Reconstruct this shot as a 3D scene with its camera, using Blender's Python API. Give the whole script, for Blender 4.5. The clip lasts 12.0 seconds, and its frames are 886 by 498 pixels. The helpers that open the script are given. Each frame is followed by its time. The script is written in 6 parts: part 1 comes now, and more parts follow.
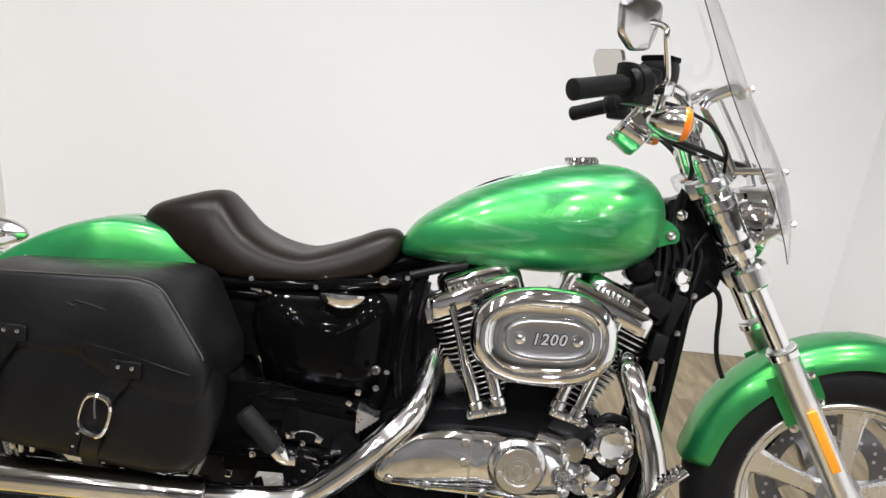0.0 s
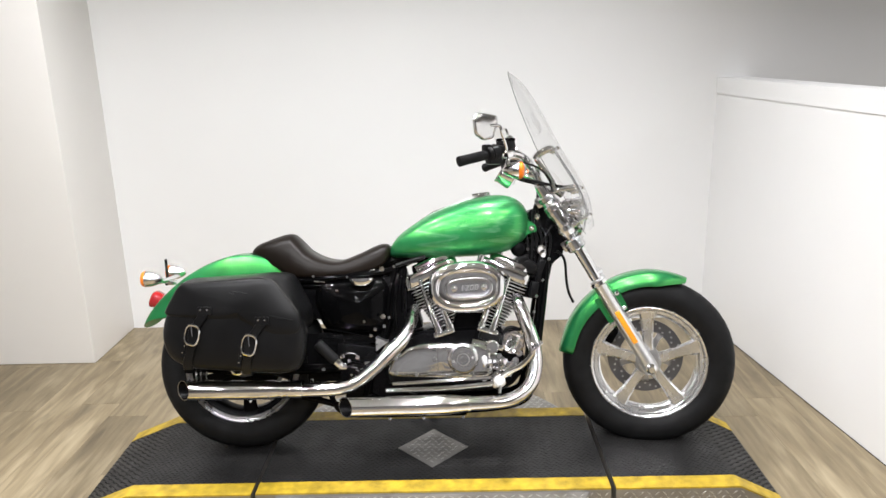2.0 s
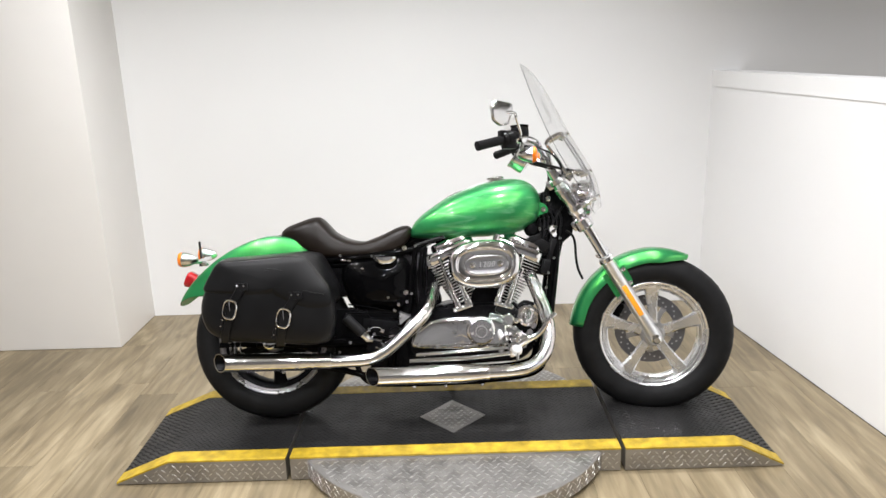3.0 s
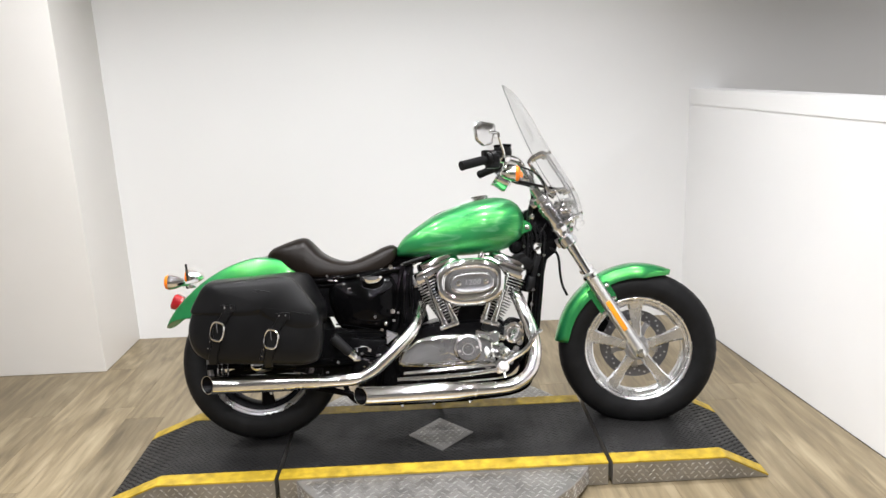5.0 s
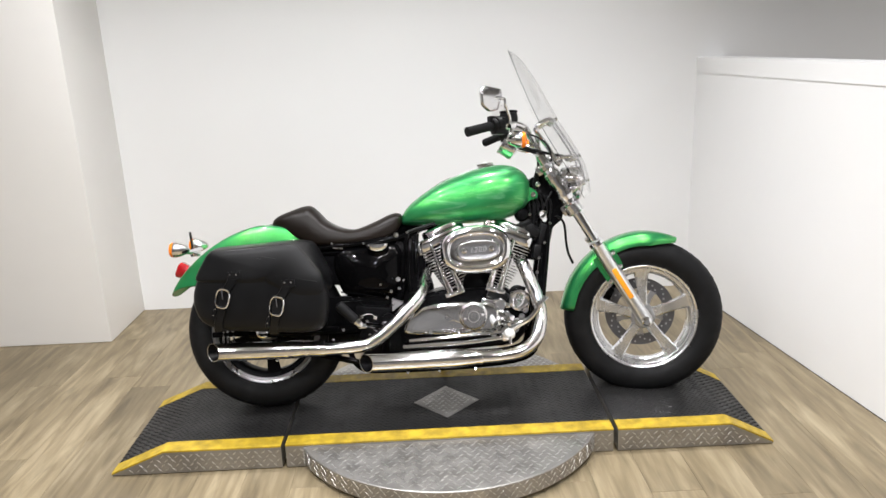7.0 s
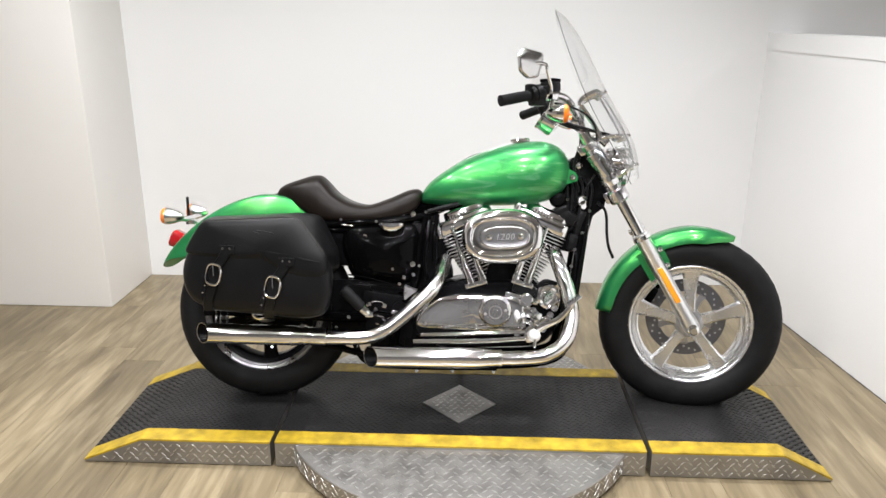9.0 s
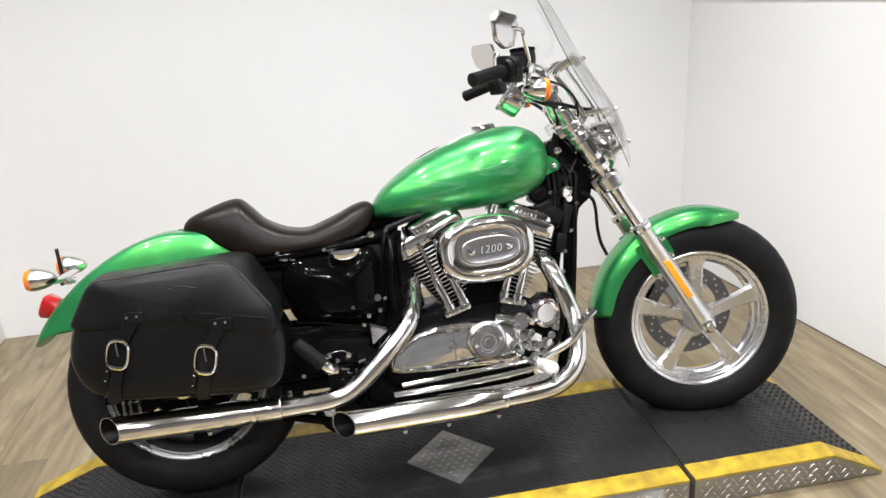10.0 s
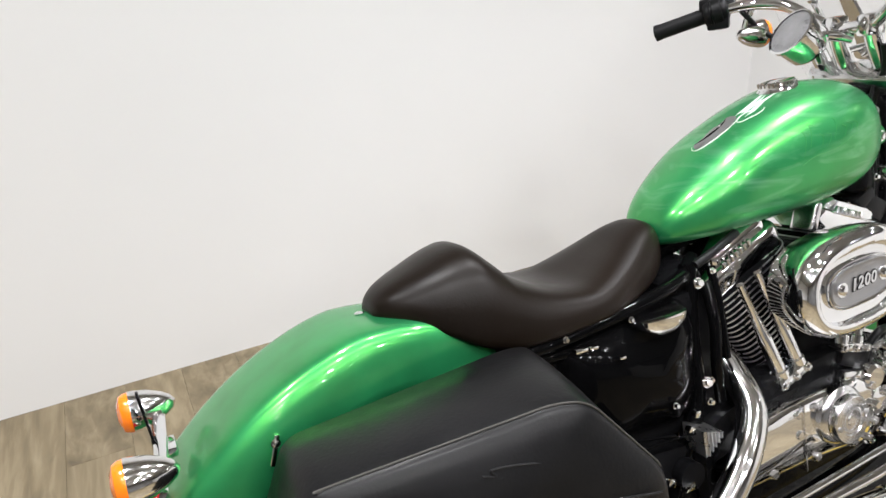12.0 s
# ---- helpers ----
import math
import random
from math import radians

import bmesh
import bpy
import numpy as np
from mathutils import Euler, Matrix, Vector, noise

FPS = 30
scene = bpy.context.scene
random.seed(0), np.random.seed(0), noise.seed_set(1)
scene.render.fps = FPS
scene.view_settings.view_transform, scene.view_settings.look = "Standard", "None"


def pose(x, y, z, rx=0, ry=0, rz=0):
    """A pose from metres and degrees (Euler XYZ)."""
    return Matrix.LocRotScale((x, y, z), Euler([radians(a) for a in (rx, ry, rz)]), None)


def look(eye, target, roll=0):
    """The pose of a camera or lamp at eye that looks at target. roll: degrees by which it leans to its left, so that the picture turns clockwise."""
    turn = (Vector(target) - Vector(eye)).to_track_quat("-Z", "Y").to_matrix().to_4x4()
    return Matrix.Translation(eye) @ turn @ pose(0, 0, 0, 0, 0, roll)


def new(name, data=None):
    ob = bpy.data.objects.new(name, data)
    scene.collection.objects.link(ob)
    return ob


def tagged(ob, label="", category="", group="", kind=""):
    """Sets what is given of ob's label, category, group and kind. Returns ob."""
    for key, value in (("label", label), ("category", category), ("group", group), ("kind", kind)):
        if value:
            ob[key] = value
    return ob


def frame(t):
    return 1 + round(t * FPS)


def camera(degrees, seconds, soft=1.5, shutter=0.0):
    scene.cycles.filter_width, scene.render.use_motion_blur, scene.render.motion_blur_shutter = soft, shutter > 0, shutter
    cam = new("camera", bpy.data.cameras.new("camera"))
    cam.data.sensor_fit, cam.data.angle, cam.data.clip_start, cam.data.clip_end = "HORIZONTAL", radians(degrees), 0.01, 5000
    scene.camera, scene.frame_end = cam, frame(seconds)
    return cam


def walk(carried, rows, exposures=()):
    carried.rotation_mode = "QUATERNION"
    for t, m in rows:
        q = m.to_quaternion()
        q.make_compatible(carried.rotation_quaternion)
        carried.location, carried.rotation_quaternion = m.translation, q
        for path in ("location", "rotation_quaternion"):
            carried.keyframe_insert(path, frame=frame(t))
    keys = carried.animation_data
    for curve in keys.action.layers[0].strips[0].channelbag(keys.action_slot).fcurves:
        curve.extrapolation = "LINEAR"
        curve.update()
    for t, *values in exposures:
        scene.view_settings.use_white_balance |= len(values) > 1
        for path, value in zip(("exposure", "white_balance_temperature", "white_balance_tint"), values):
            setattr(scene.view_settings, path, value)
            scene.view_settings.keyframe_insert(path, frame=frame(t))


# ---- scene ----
cam = camera(62.3, 12.0)
PATH = [
    (0, (-0.083, -1.215, 1.332), (-0.059, 0.671, 0.666), 6.1),
    (0.3, (-0.032, -1.454, 1.351), (-0.099, 0.415, 0.643), 8.2),
    (0.5, (0.01, -1.598, 1.393), (-0.011, 0.274, 0.691), 9.9),
    (0.7, (0.008, -1.75, 1.413), (0.066, 0.127, 0.724), 6.7),
    (1, (0.008, -1.956, 1.428), (0.086, -0.073, 0.757), 4.1),
    (1.2, (0.038, -2.08, 1.449), (0.138, -0.203, 0.767), 0.6),
    (1.4, (0.082, -2.206, 1.473), (0.143, -0.321, 0.809), -3.1),
    (1.5, (0.096, -2.256, 1.478), (0.121, -0.35, 0.873), -3.2),
    (1.7, (0.109, -2.365, 1.52), (0.077, -0.437, 0.991), 0.0),
    (2, (0.089, -2.496, 1.587), (0.064, -0.569, 1.05), -1.4),
    (2.2, (0.075, -2.559, 1.576), (0.109, -0.629, 1.051), 0.5),
    (2.5, (0.019, -2.64, 1.565), (0.024, -0.704, 1.065), -1.4),
    (3, (-0.017, -2.703, 1.555), (-0.019, -0.774, 1.024), -1.7),
    (3.2, (-0.029, -2.715, 1.547), (-0.011, -0.78, 1.039), -0.6),
    (4.8, (-0.041, -2.728, 1.565), (0.008, -0.789, 1.077), -2.1),
    (5, (-0.025, -2.733, 1.565), (0.019, -0.793, 1.081), -2.2),
    (5.5, (-0.01, -2.744, 1.542), (0.027, -0.809, 1.039), -2.0),
    (6, (-0.025, -2.736, 1.56), (0.004, -0.807, 1.033), -1.7),
    (6.5, (-0.032, -2.728, 1.554), (0.002, -0.803, 1.011), -1.7),
    (7, (-0.039, -2.728, 1.525), (-0.004, -0.804, 0.981), -2.3),
    (7.2, (-0.022, -2.734, 1.524), (-0.0, -0.808, 0.984), -2.7),
    (8.8, (0.045, -2.486, 1.489), (-0.083, -0.585, 0.881), 0.3),
    (9, (0.019, -2.387, 1.465), (-0.047, -0.484, 0.853), 0.4),
    (9.2, (-0.045, -2.29, 1.468), (0.047, -0.365, 0.933), -3.5),
    (9.5, (-0.16, -2.156, 1.472), (-0.004, -0.259, 0.859), -5.6),
    (9.7, (-0.209, -2.04, 1.46), (0.044, -0.176, 0.782), -5.0),
    (10, (-0.289, -1.836, 1.422), (0.016, 0.023, 0.753), -3.5),
    (10.2, (-0.359, -1.685, 1.411), (-0.052, 0.185, 0.771), -4.8),
    (10.3, (-0.396, -1.62, 1.398), (-0.071, 0.242, 0.745), -4.8),
    (10.5, (-0.497, -1.483, 1.4), (-0.118, 0.327, 0.638), -4.3),
    (10.7, (-0.589, -1.366, 1.397), (-0.107, 0.416, 0.627), -3.6),
    (11, (-0.751, -1.233, 1.424), (-0.204, 0.535, 0.666), -3.5),
    (11.2, (-0.828, -1.137, 1.403), (-0.253, 0.607, 0.611), -2.0),
    (11.5, (-0.882, -0.95, 1.376), (-0.246, 0.774, 0.588), -2.3),
    (11.7, (-0.905, -0.834, 1.379), (-0.238, 0.878, 0.591), -3.4),
    (11.9, (-0.947, -0.727, 1.382), (-0.236, 0.954, 0.564), -2.6),
    (12, (-0.976, -0.686, 1.388), (-0.23, 0.953, 0.518), -3.7),
]
walk(cam, [(t, look(eye, target, roll)) for t, eye, target, roll in PATH],
     exposures=[(0, -0.09), (1, -0.04), (2.5, 0.0), (3.2, 0.0), (5, -0.02), (6.5, -0.08), (7.2, -0.08), (9, -0.02), (11, -0.06), (12, -0.12)])

# ---- light ----
world = bpy.data.worlds.new("room_surroundings")
scene.world = world
world.use_nodes = True
world.node_tree.nodes["Background"].inputs[0].default_value = (0.9, 0.93, 1.0, 1)
world.node_tree.nodes["Background"].inputs[1].default_value = 0.05

CEILING = 2.75
LAMP_XS, LAMP_YS = (-1.70, -0.82, 0.06, 0.94), (0.30, -0.95, -2.20, -3.45)
LAMP_WATTS = 17.3
LAMP_COLOUR = (0.958, 0.955, 0.972)


# ---- materials ----
def material(name, colour, rough=0.5, metal=0.0, coat=0.0, bump=0.0, scale=40.0, vary=0.0, vary_scale=3.0,
             rough_vary=0.0, distance=0.002, stretch=(1, 1, 1), **more):
    """A Principled material with noise in colour, roughness and relief, at real size in metres."""
    m = bpy.data.materials.new(name)
    m.use_nodes = True
    nt = m.node_tree
    b = nt.nodes["Principled BSDF"]
    b.inputs["Base Color"].default_value = (*colour, 1)
    b.inputs["Roughness"].default_value = rough
    b.inputs["Metallic"].default_value = metal
    b.inputs["Coat Weight"].default_value = coat
    b.inputs["Coat Roughness"].default_value = 0.07
    for key, value in more.items():
        b.inputs[key.replace("_", " ")].default_value = value
    geo = nt.nodes.new("ShaderNodeTexCoord")
    mp = nt.nodes.new("ShaderNodeMapping")
    mp.inputs["Scale"].default_value = stretch
    nt.links.new(geo.outputs["Object"], mp.inputs["Vector"])

    def grain(s, detail=5.0):
        n = nt.nodes.new("ShaderNodeTexNoise")
        n.inputs["Scale"].default_value = s
        n.inputs["Detail"].default_value = detail
        nt.links.new(mp.outputs["Vector"], n.inputs["Vector"])
        return n

    if vary:
        n = grain(vary_scale)
        ramp = nt.nodes.new("ShaderNodeMapRange")
        ramp.inputs["From Min"].default_value, ramp.inputs["From Max"].default_value = 0.3, 0.7
        ramp.inputs["To Min"].default_value, ramp.inputs["To Max"].default_value = 1 - vary, 1 + vary
        nt.links.new(n.outputs["Fac"], ramp.inputs["Value"])
        mul = nt.nodes.new("ShaderNodeVectorMath")
        mul.operation = "SCALE"
        mul.inputs[0].default_value = colour
        nt.links.new(ramp.outputs["Result"], mul.inputs["Scale"])
        nt.links.new(mul.outputs["Vector"], b.inputs["Base Color"])
    if rough_vary:
        n = grain(vary_scale * 2.3)
        ramp = nt.nodes.new("ShaderNodeMapRange")
        ramp.inputs["From Min"].default_value, ramp.inputs["From Max"].default_value = 0.3, 0.7
        ramp.inputs["To Min"].default_value, ramp.inputs["To Max"].default_value = max(0.0, rough - rough_vary), rough + rough_vary
        nt.links.new(n.outputs["Fac"], ramp.inputs["Value"])
        nt.links.new(ramp.outputs["Result"], b.inputs["Roughness"])
    if bump:
        n = grain(scale, 6.0)
        bn = nt.nodes.new("ShaderNodeBump")
        bn.inputs["Strength"].default_value = bump
        bn.inputs["Distance"].default_value = distance
        nt.links.new(n.outputs["Fac"], bn.inputs["Height"])
        nt.links.new(bn.outputs["Normal"], b.inputs["Normal"])
    return m


def wood_material():
    """Weathered oak vinyl: long grain along each plank, tone by plank."""
    m = bpy.data.materials.new("oak_vinyl")
    m.use_nodes = True
    nt = m.node_tree
    b = nt.nodes["Principled BSDF"]
    b.inputs["Roughness"].default_value = 0.42
    tc = nt.nodes.new("ShaderNodeTexCoord")
    info = nt.nodes.new("ShaderNodeObjectInfo")
    off = nt.nodes.new("ShaderNodeVectorMath")
    off.operation = "MULTIPLY_ADD"
    nt.links.new(info.outputs["Random"], off.inputs[0])
    off.inputs[1].default_value = (37.0, 53.0, 11.0)
    nt.links.new(tc.outputs["Object"], off.inputs[2])
    facs = []
    for sx, sy, detail in ((32.0, 3.2, 7.0), (9.0, 1.6, 6.0), (140.0, 6.0, 3.0), (14.0, 2.8, 3.0)):
        mp = nt.nodes.new("ShaderNodeMapping")
        mp.inputs["Scale"].default_value = (sx, sy, 1)
        nt.links.new(off.outputs["Vector"], mp.inputs["Vector"])
        n = nt.nodes.new("ShaderNodeTexNoise")
        n.inputs["Scale"].default_value = 1.0
        n.inputs["Detail"].default_value = detail
        n.inputs["Distortion"].default_value = 0.6
        nt.links.new(mp.outputs["Vector"], n.inputs["Vector"])
        facs.append(n)
    ramp = nt.nodes.new("ShaderNodeValToRGB")
    el = ramp.color_ramp.elements
    el[0].position, el[0].color = 0.31, (0.102, 0.078, 0.046, 1)
    el[1].position, el[1].color = 0.69, (0.322, 0.264, 0.170, 1)
    mid = el.new(0.5)
    mid.color = (0.197, 0.155, 0.092, 1)
    mixf = nt.nodes.new("ShaderNodeMix")
    mixf.inputs["Factor"].default_value = 0.50
    nt.links.new(facs[0].outputs["Fac"], mixf.inputs["A"])
    nt.links.new(facs[1].outputs["Fac"], mixf.inputs["B"])
    nt.links.new(mixf.outputs["Result"], ramp.inputs["Fac"])
    tone = nt.nodes.new("ShaderNodeMapRange")
    tone.inputs["To Min"].default_value, tone.inputs["To Max"].default_value = 0.86, 1.14
    nt.links.new(info.outputs["Random"], tone.inputs["Value"])
    mul = nt.nodes.new("ShaderNodeVectorMath")
    mul.operation = "SCALE"
    nt.links.new(ramp.outputs["Color"], mul.inputs[0])
    nt.links.new(tone.outputs["Result"], mul.inputs["Scale"])
    # dark knots and stains with a shape of their own
    knot = nt.nodes.new("ShaderNodeMapRange")
    knot.inputs["From Min"].default_value, knot.inputs["From Max"].default_value = 0.60, 0.74
    knot.inputs["To Min"].default_value, knot.inputs["To Max"].default_value = 1.0, 0.72
    nt.links.new(facs[3].outputs["Fac"], knot.inputs["Value"])
    stain = nt.nodes.new("ShaderNodeVectorMath")
    stain.operation = "SCALE"
    nt.links.new(mul.outputs["Vector"], stain.inputs[0])
    nt.links.new(knot.outputs["Result"], stain.inputs["Scale"])
    nt.links.new(stain.outputs["Vector"], b.inputs["Base Color"])
    bn = nt.nodes.new("ShaderNodeBump")
    bn.inputs["Strength"].default_value, bn.inputs["Distance"].default_value = 0.25, 0.001
    nt.links.new(facs[2].outputs["Fac"], bn.inputs["Height"])
    nt.links.new(bn.outputs["Normal"], b.inputs["Normal"])
    return m


CHROME = material("chrome", (0.86, 0.865, 0.88), 0.05, 1.0, rough_vary=0.02, vary_scale=6)
PIPECHROME = material("exhaust_chrome", (0.76, 0.755, 0.75), 0.095, 1.0, rough_vary=0.03, vary_scale=9)
POLISHED = material("polished_aluminium", (0.72, 0.72, 0.73), 0.17, 1.0, bump=0.01, scale=240, rough_vary=0.05, vary_scale=9)
CAST = material("cast_aluminium", (0.52, 0.52, 0.53), 0.38, 1.0, bump=0.12, scale=260, rough_vary=0.06)
ALLOY = material("polished_wheel_alloy", (0.88, 0.885, 0.90), 0.25, 1.0, rough_vary=0.06, vary_scale=9)
# rear rim alloy, toned down: the shade under the bike is in its colour
REARRIM = material("shaded_wheel_alloy", (0.50, 0.50, 0.51), 0.30, 1.0, rough_vary=0.08, vary_scale=9, vary=0.12)
SLIDER = material("satin_fork_alloy", (0.80, 0.805, 0.82), 0.33, 1.0, bump=0.04, scale=260, rough_vary=0.06)
FINEDGE = material("machined_fin_edge", (0.70, 0.70, 0.71), 0.30, 1.0, rough_vary=0.06, vary_scale=20)
SILVER = material("silver_paint", (0.55, 0.55, 0.56), 0.30, 0.6, coat=0.3, bump=0.03, scale=200)


def pearl_material():
    """Candy green: a deep blue-green ground with a finer yellow-green pearl flake over it, under clear lacquer."""
    m = material("green_pearl_paint", (0.016, 0.258, 0.092), 0.46, 0.58, coat=0.55, bump=0.02, scale=900, vary=0.22, vary_scale=9, distance=0.0004)
    nt = m.node_tree
    flake = nt.nodes.new("ShaderNodeBsdfPrincipled")
    flake.inputs["Base Color"].default_value = (0.085, 0.40, 0.038, 1)
    flake.inputs["Metallic"].default_value = 1.0
    flake.inputs["Roughness"].default_value = 0.27
    flake.inputs["Coat Weight"].default_value = 0.55
    flake.inputs["Coat Roughness"].default_value = 0.07
    mix = nt.nodes.new("ShaderNodeMixShader")
    mix.inputs[0].default_value = 0.40
    nt.links.new(nt.nodes["Principled BSDF"].outputs[0], mix.inputs[1])
    nt.links.new(flake.outputs[0], mix.inputs[2])
    nt.links.new(mix.outputs[0], nt.nodes["Material Output"].inputs[0])
    return m


GREEN = pearl_material()
BLACK = material("gloss_black_paint", (0.0018, 0.0018, 0.0020), 0.08, 0.0, Specular_IOR_Level=0.07, rough_vary=0.05, vary_scale=12)
SATIN = material("satin_black_metal", (0.004, 0.004, 0.0045), 0.28, 0.0, Specular_IOR_Level=0.05, bump=0.1, scale=220, rough_vary=0.1)
PLASTIC = material("black_plastic", (0.0055, 0.0055, 0.006), 0.36, 0.0, Specular_IOR_Level=0.16, bump=0.08, scale=300)
RUBBER = material("tyre_rubber", (0.0075, 0.0075, 0.008), 0.58, 0.0, Specular_IOR_Level=0.15, bump=0.15, scale=160, vary=0.25, vary_scale=14, rough_vary=0.08)
LEATHER = material("black_leather", (0.0056, 0.0056, 0.0061), 0.36, 0.0, Specular_IOR_Level=0.20, bump=0.35, scale=190, vary=0.3, vary_scale=7, rough_vary=0.07, distance=0.001)
SEATHIDE = material("seat_vinyl", (0.0068, 0.0044, 0.0030), 0.36, 0.0, Specular_IOR_Level=0.17, bump=0.28, scale=230, vary=0.25, vary_scale=5, rough_vary=0.06, distance=0.0008)
PIPING = material("grey_piping", (0.030, 0.028, 0.024), 0.5, 0.0, bump=0.2, scale=400)
REFLECT = material("amber_reflector", (0.85, 0.33, 0.02), 0.22, 0.0, coat=0.6, bump=0.15, scale=600)
AMBER = material("amber_plastic", (0.95, 0.22, 0.01), 0.18, 0.0, coat=0.6, Transmission_Weight=0.15, bump=0.05, scale=300)
RED = material("red_lens", (0.44, 0.008, 0.012), 0.14, 0.0, coat=0.7, bump=0.03, scale=200)
MEDAL = material("grey_graphic", (0.10, 0.10, 0.10), 0.35, 0.3, coat=1.0)
DARKGREY = material("dark_grey_plate", (0.16, 0.16, 0.17), 0.32, 0.7, bump=0.06, scale=300)
BADGE = material("satin_badge", (0.33, 0.33, 0.34), 0.30, 0.9, bump=0.05, scale=350)
WHITEPEG = material("white_wrap", (0.66, 0.66, 0.65), 0.30, 0.0, coat=0.4, bump=0.2, scale=60)
SCRIPT = material("dark_green_graphic", (0.014, 0.20, 0.050), 0.4, 0.3, coat=1.0)
SWIRL = material("white_graphic", (0.46, 0.56, 0.49), 0.3, 0.0, coat=1.0)
MIRROR = material("mirror_glass", (0.90, 0.90, 0.90), 0.01, 1.0)
DIAL = material("dial_face", (0.17, 0.17, 0.175), 0.35, 0.0, coat=0.5, vary=0.2, vary_scale=40)
WALL = material("white_wall_paint", (0.81, 0.81, 0.81), 0.44, 0.0, bump=0.05, scale=70, vary=0.02, vary_scale=0.9, rough_vary=0.02, distance=0.001)
# white wall paint with the jog's warm light mixed into the colour
JOGWALL = material("warm_lit_wall_paint", (0.80, 0.782, 0.757), 0.46, 0.0, bump=0.05, scale=70, vary=0.03, vary_scale=1.4, rough_vary=0.02, distance=0.001)
CEIL = material("ceiling_paint", (0.34, 0.34, 0.335), 0.8, 0.0, bump=0.15, scale=50)
MAT_BLACK = material("black_tread_rubber", (0.0120, 0.0116, 0.0116), 0.41, 0.0, Specular_IOR_Level=0.30, bump=0.15, scale=120, vary=0.35, vary_scale=4, rough_vary=0.10)
YELLOW = material("yellow_safety_tape", (0.385, 0.262, 0.018), 0.50, 0.0, bump=0.25, scale=140, vary=0.34, vary_scale=24, rough_vary=0.1)
STUDS = material("polished_tread_bars", (0.60, 0.59, 0.575), 0.40, 1.0, bump=0.05, scale=200, rough_vary=0.05)
TREAD = material("aluminium_tread_plate", (0.33, 0.318, 0.303), 0.40, 0.85, bump=0.10, scale=150, vary=0.15, vary_scale=9, rough_vary=0.09)
WOOD = wood_material()


def wisp_material():
    """The green pearl paint with faint pale airbrushed wisps."""
    m = GREEN.copy()
    m.name = "green_pearl_with_wisps"
    nt = m.node_tree
    b = nt.nodes["Principled BSDF"]
    tc = nt.nodes.new("ShaderNodeTexCoord")
    mp = nt.nodes.new("ShaderNodeMapping")
    mp.inputs["Scale"].default_value = (6.0, 9.0, 30.0)
    mp.inputs["Rotation"].default_value = (0, 0.25, 0)
    nt.links.new(tc.outputs["Object"], mp.inputs["Vector"])
    n = nt.nodes.new("ShaderNodeTexNoise")
    n.inputs["Scale"].default_value, n.inputs["Detail"].default_value, n.inputs["Distortion"].default_value = 1.0, 4.0, 1.6
    nt.links.new(mp.outputs["Vector"], n.inputs["Vector"])
    ramp = nt.nodes.new("ShaderNodeMapRange")
    ramp.inputs["From Min"].default_value, ramp.inputs["From Max"].default_value = 0.50, 0.72
    ramp.inputs["To Min"].default_value, ramp.inputs["To Max"].default_value = 0.0, 0.46
    nt.links.new(n.outputs["Fac"], ramp.inputs["Value"])
    mix = nt.nodes.new("ShaderNodeMix")
    mix.data_type = "RGBA"
    sockets = [s for s in mix.inputs if s.type == "RGBA"]
    sockets[1].default_value = (0.24, 0.50, 0.34, 1)
    old = b.inputs["Base Color"].links[0].from_socket
    nt.links.new(old, sockets[0])
    nt.links.new(ramp.outputs["Result"], mix.inputs[0])
    nt.links.new([s for s in mix.outputs if s.type == "RGBA"][0], b.inputs["Base Color"])
    return m


TANKGREEN = wisp_material()
DIM = material("grey_far_wall_paint", (0.21, 0.21, 0.215), 0.6, 0.0, bump=0.1, scale=60, vary=0.3, vary_scale=1.5)
GREYWALL = material("grey_wall_paint", (0.54, 0.53, 0.515), 0.6, 0.0, bump=0.1, scale=60, vary=0.03, vary_scale=1.5)


def glass_material():
    m = bpy.data.materials.new("clear_polycarbonate")
    m.use_nodes = True
    b = m.node_tree.nodes["Principled BSDF"]
    b.inputs["Base Color"].default_value = (0.995, 0.997, 1.0, 1)
    b.inputs["Roughness"].default_value = 0.0
    b.inputs["IOR"].default_value = 1.30
    b.inputs["Transmission Weight"].default_value = 1.0
    return m


GLASS = glass_material()


# ---- shaping helpers ----
def part(name, bm, mat, parent=None, label="", sharp=38):
    """One mesh object from a bmesh, under a thing or a part."""
    bmesh.ops.recalc_face_normals(bm, faces=bm.faces)
    me = bpy.data.meshes.new(name)
    bm.to_mesh(me)
    bm.free()
    me.materials.append(mat)
    me.polygons.foreach_set("use_smooth", [True] * len(me.polygons))
    me.set_sharp_from_angle(angle=radians(sharp))
    ob = new(name, me)
    if parent:
        ob.parent = parent
    if label:
        tagged(ob, label)
    return ob


def pieces(name, bm, mat, parent=None, label="", sharp=38):
    """Each separate body of a bmesh as a part of its own."""
    bm.verts.ensure_lookup_table()
    todo, made = set(bm.verts), []
    while todo:
        stack, island = [todo.pop()], []
        while stack:
            v = stack.pop()
            island.append(v)
            for e in v.link_edges:
                w = e.other_vert(v)
                if w in todo:
                    todo.discard(w)
                    stack.append(w)
        faces = {f for v in island for f in v.link_faces}
        single = bmesh.new()
        twin = {v: single.verts.new(v.co) for v in island}
        for f in faces:
            single.faces.new([twin[v] for v in f.verts])
        made.append((sum((v.co.x + 0.01 * v.co.z for v in island)) / len(island), single))
    bm.free()
    return [part(name, s, mat, parent, label, sharp) for _, s in sorted(made, key=lambda q: q[0])]


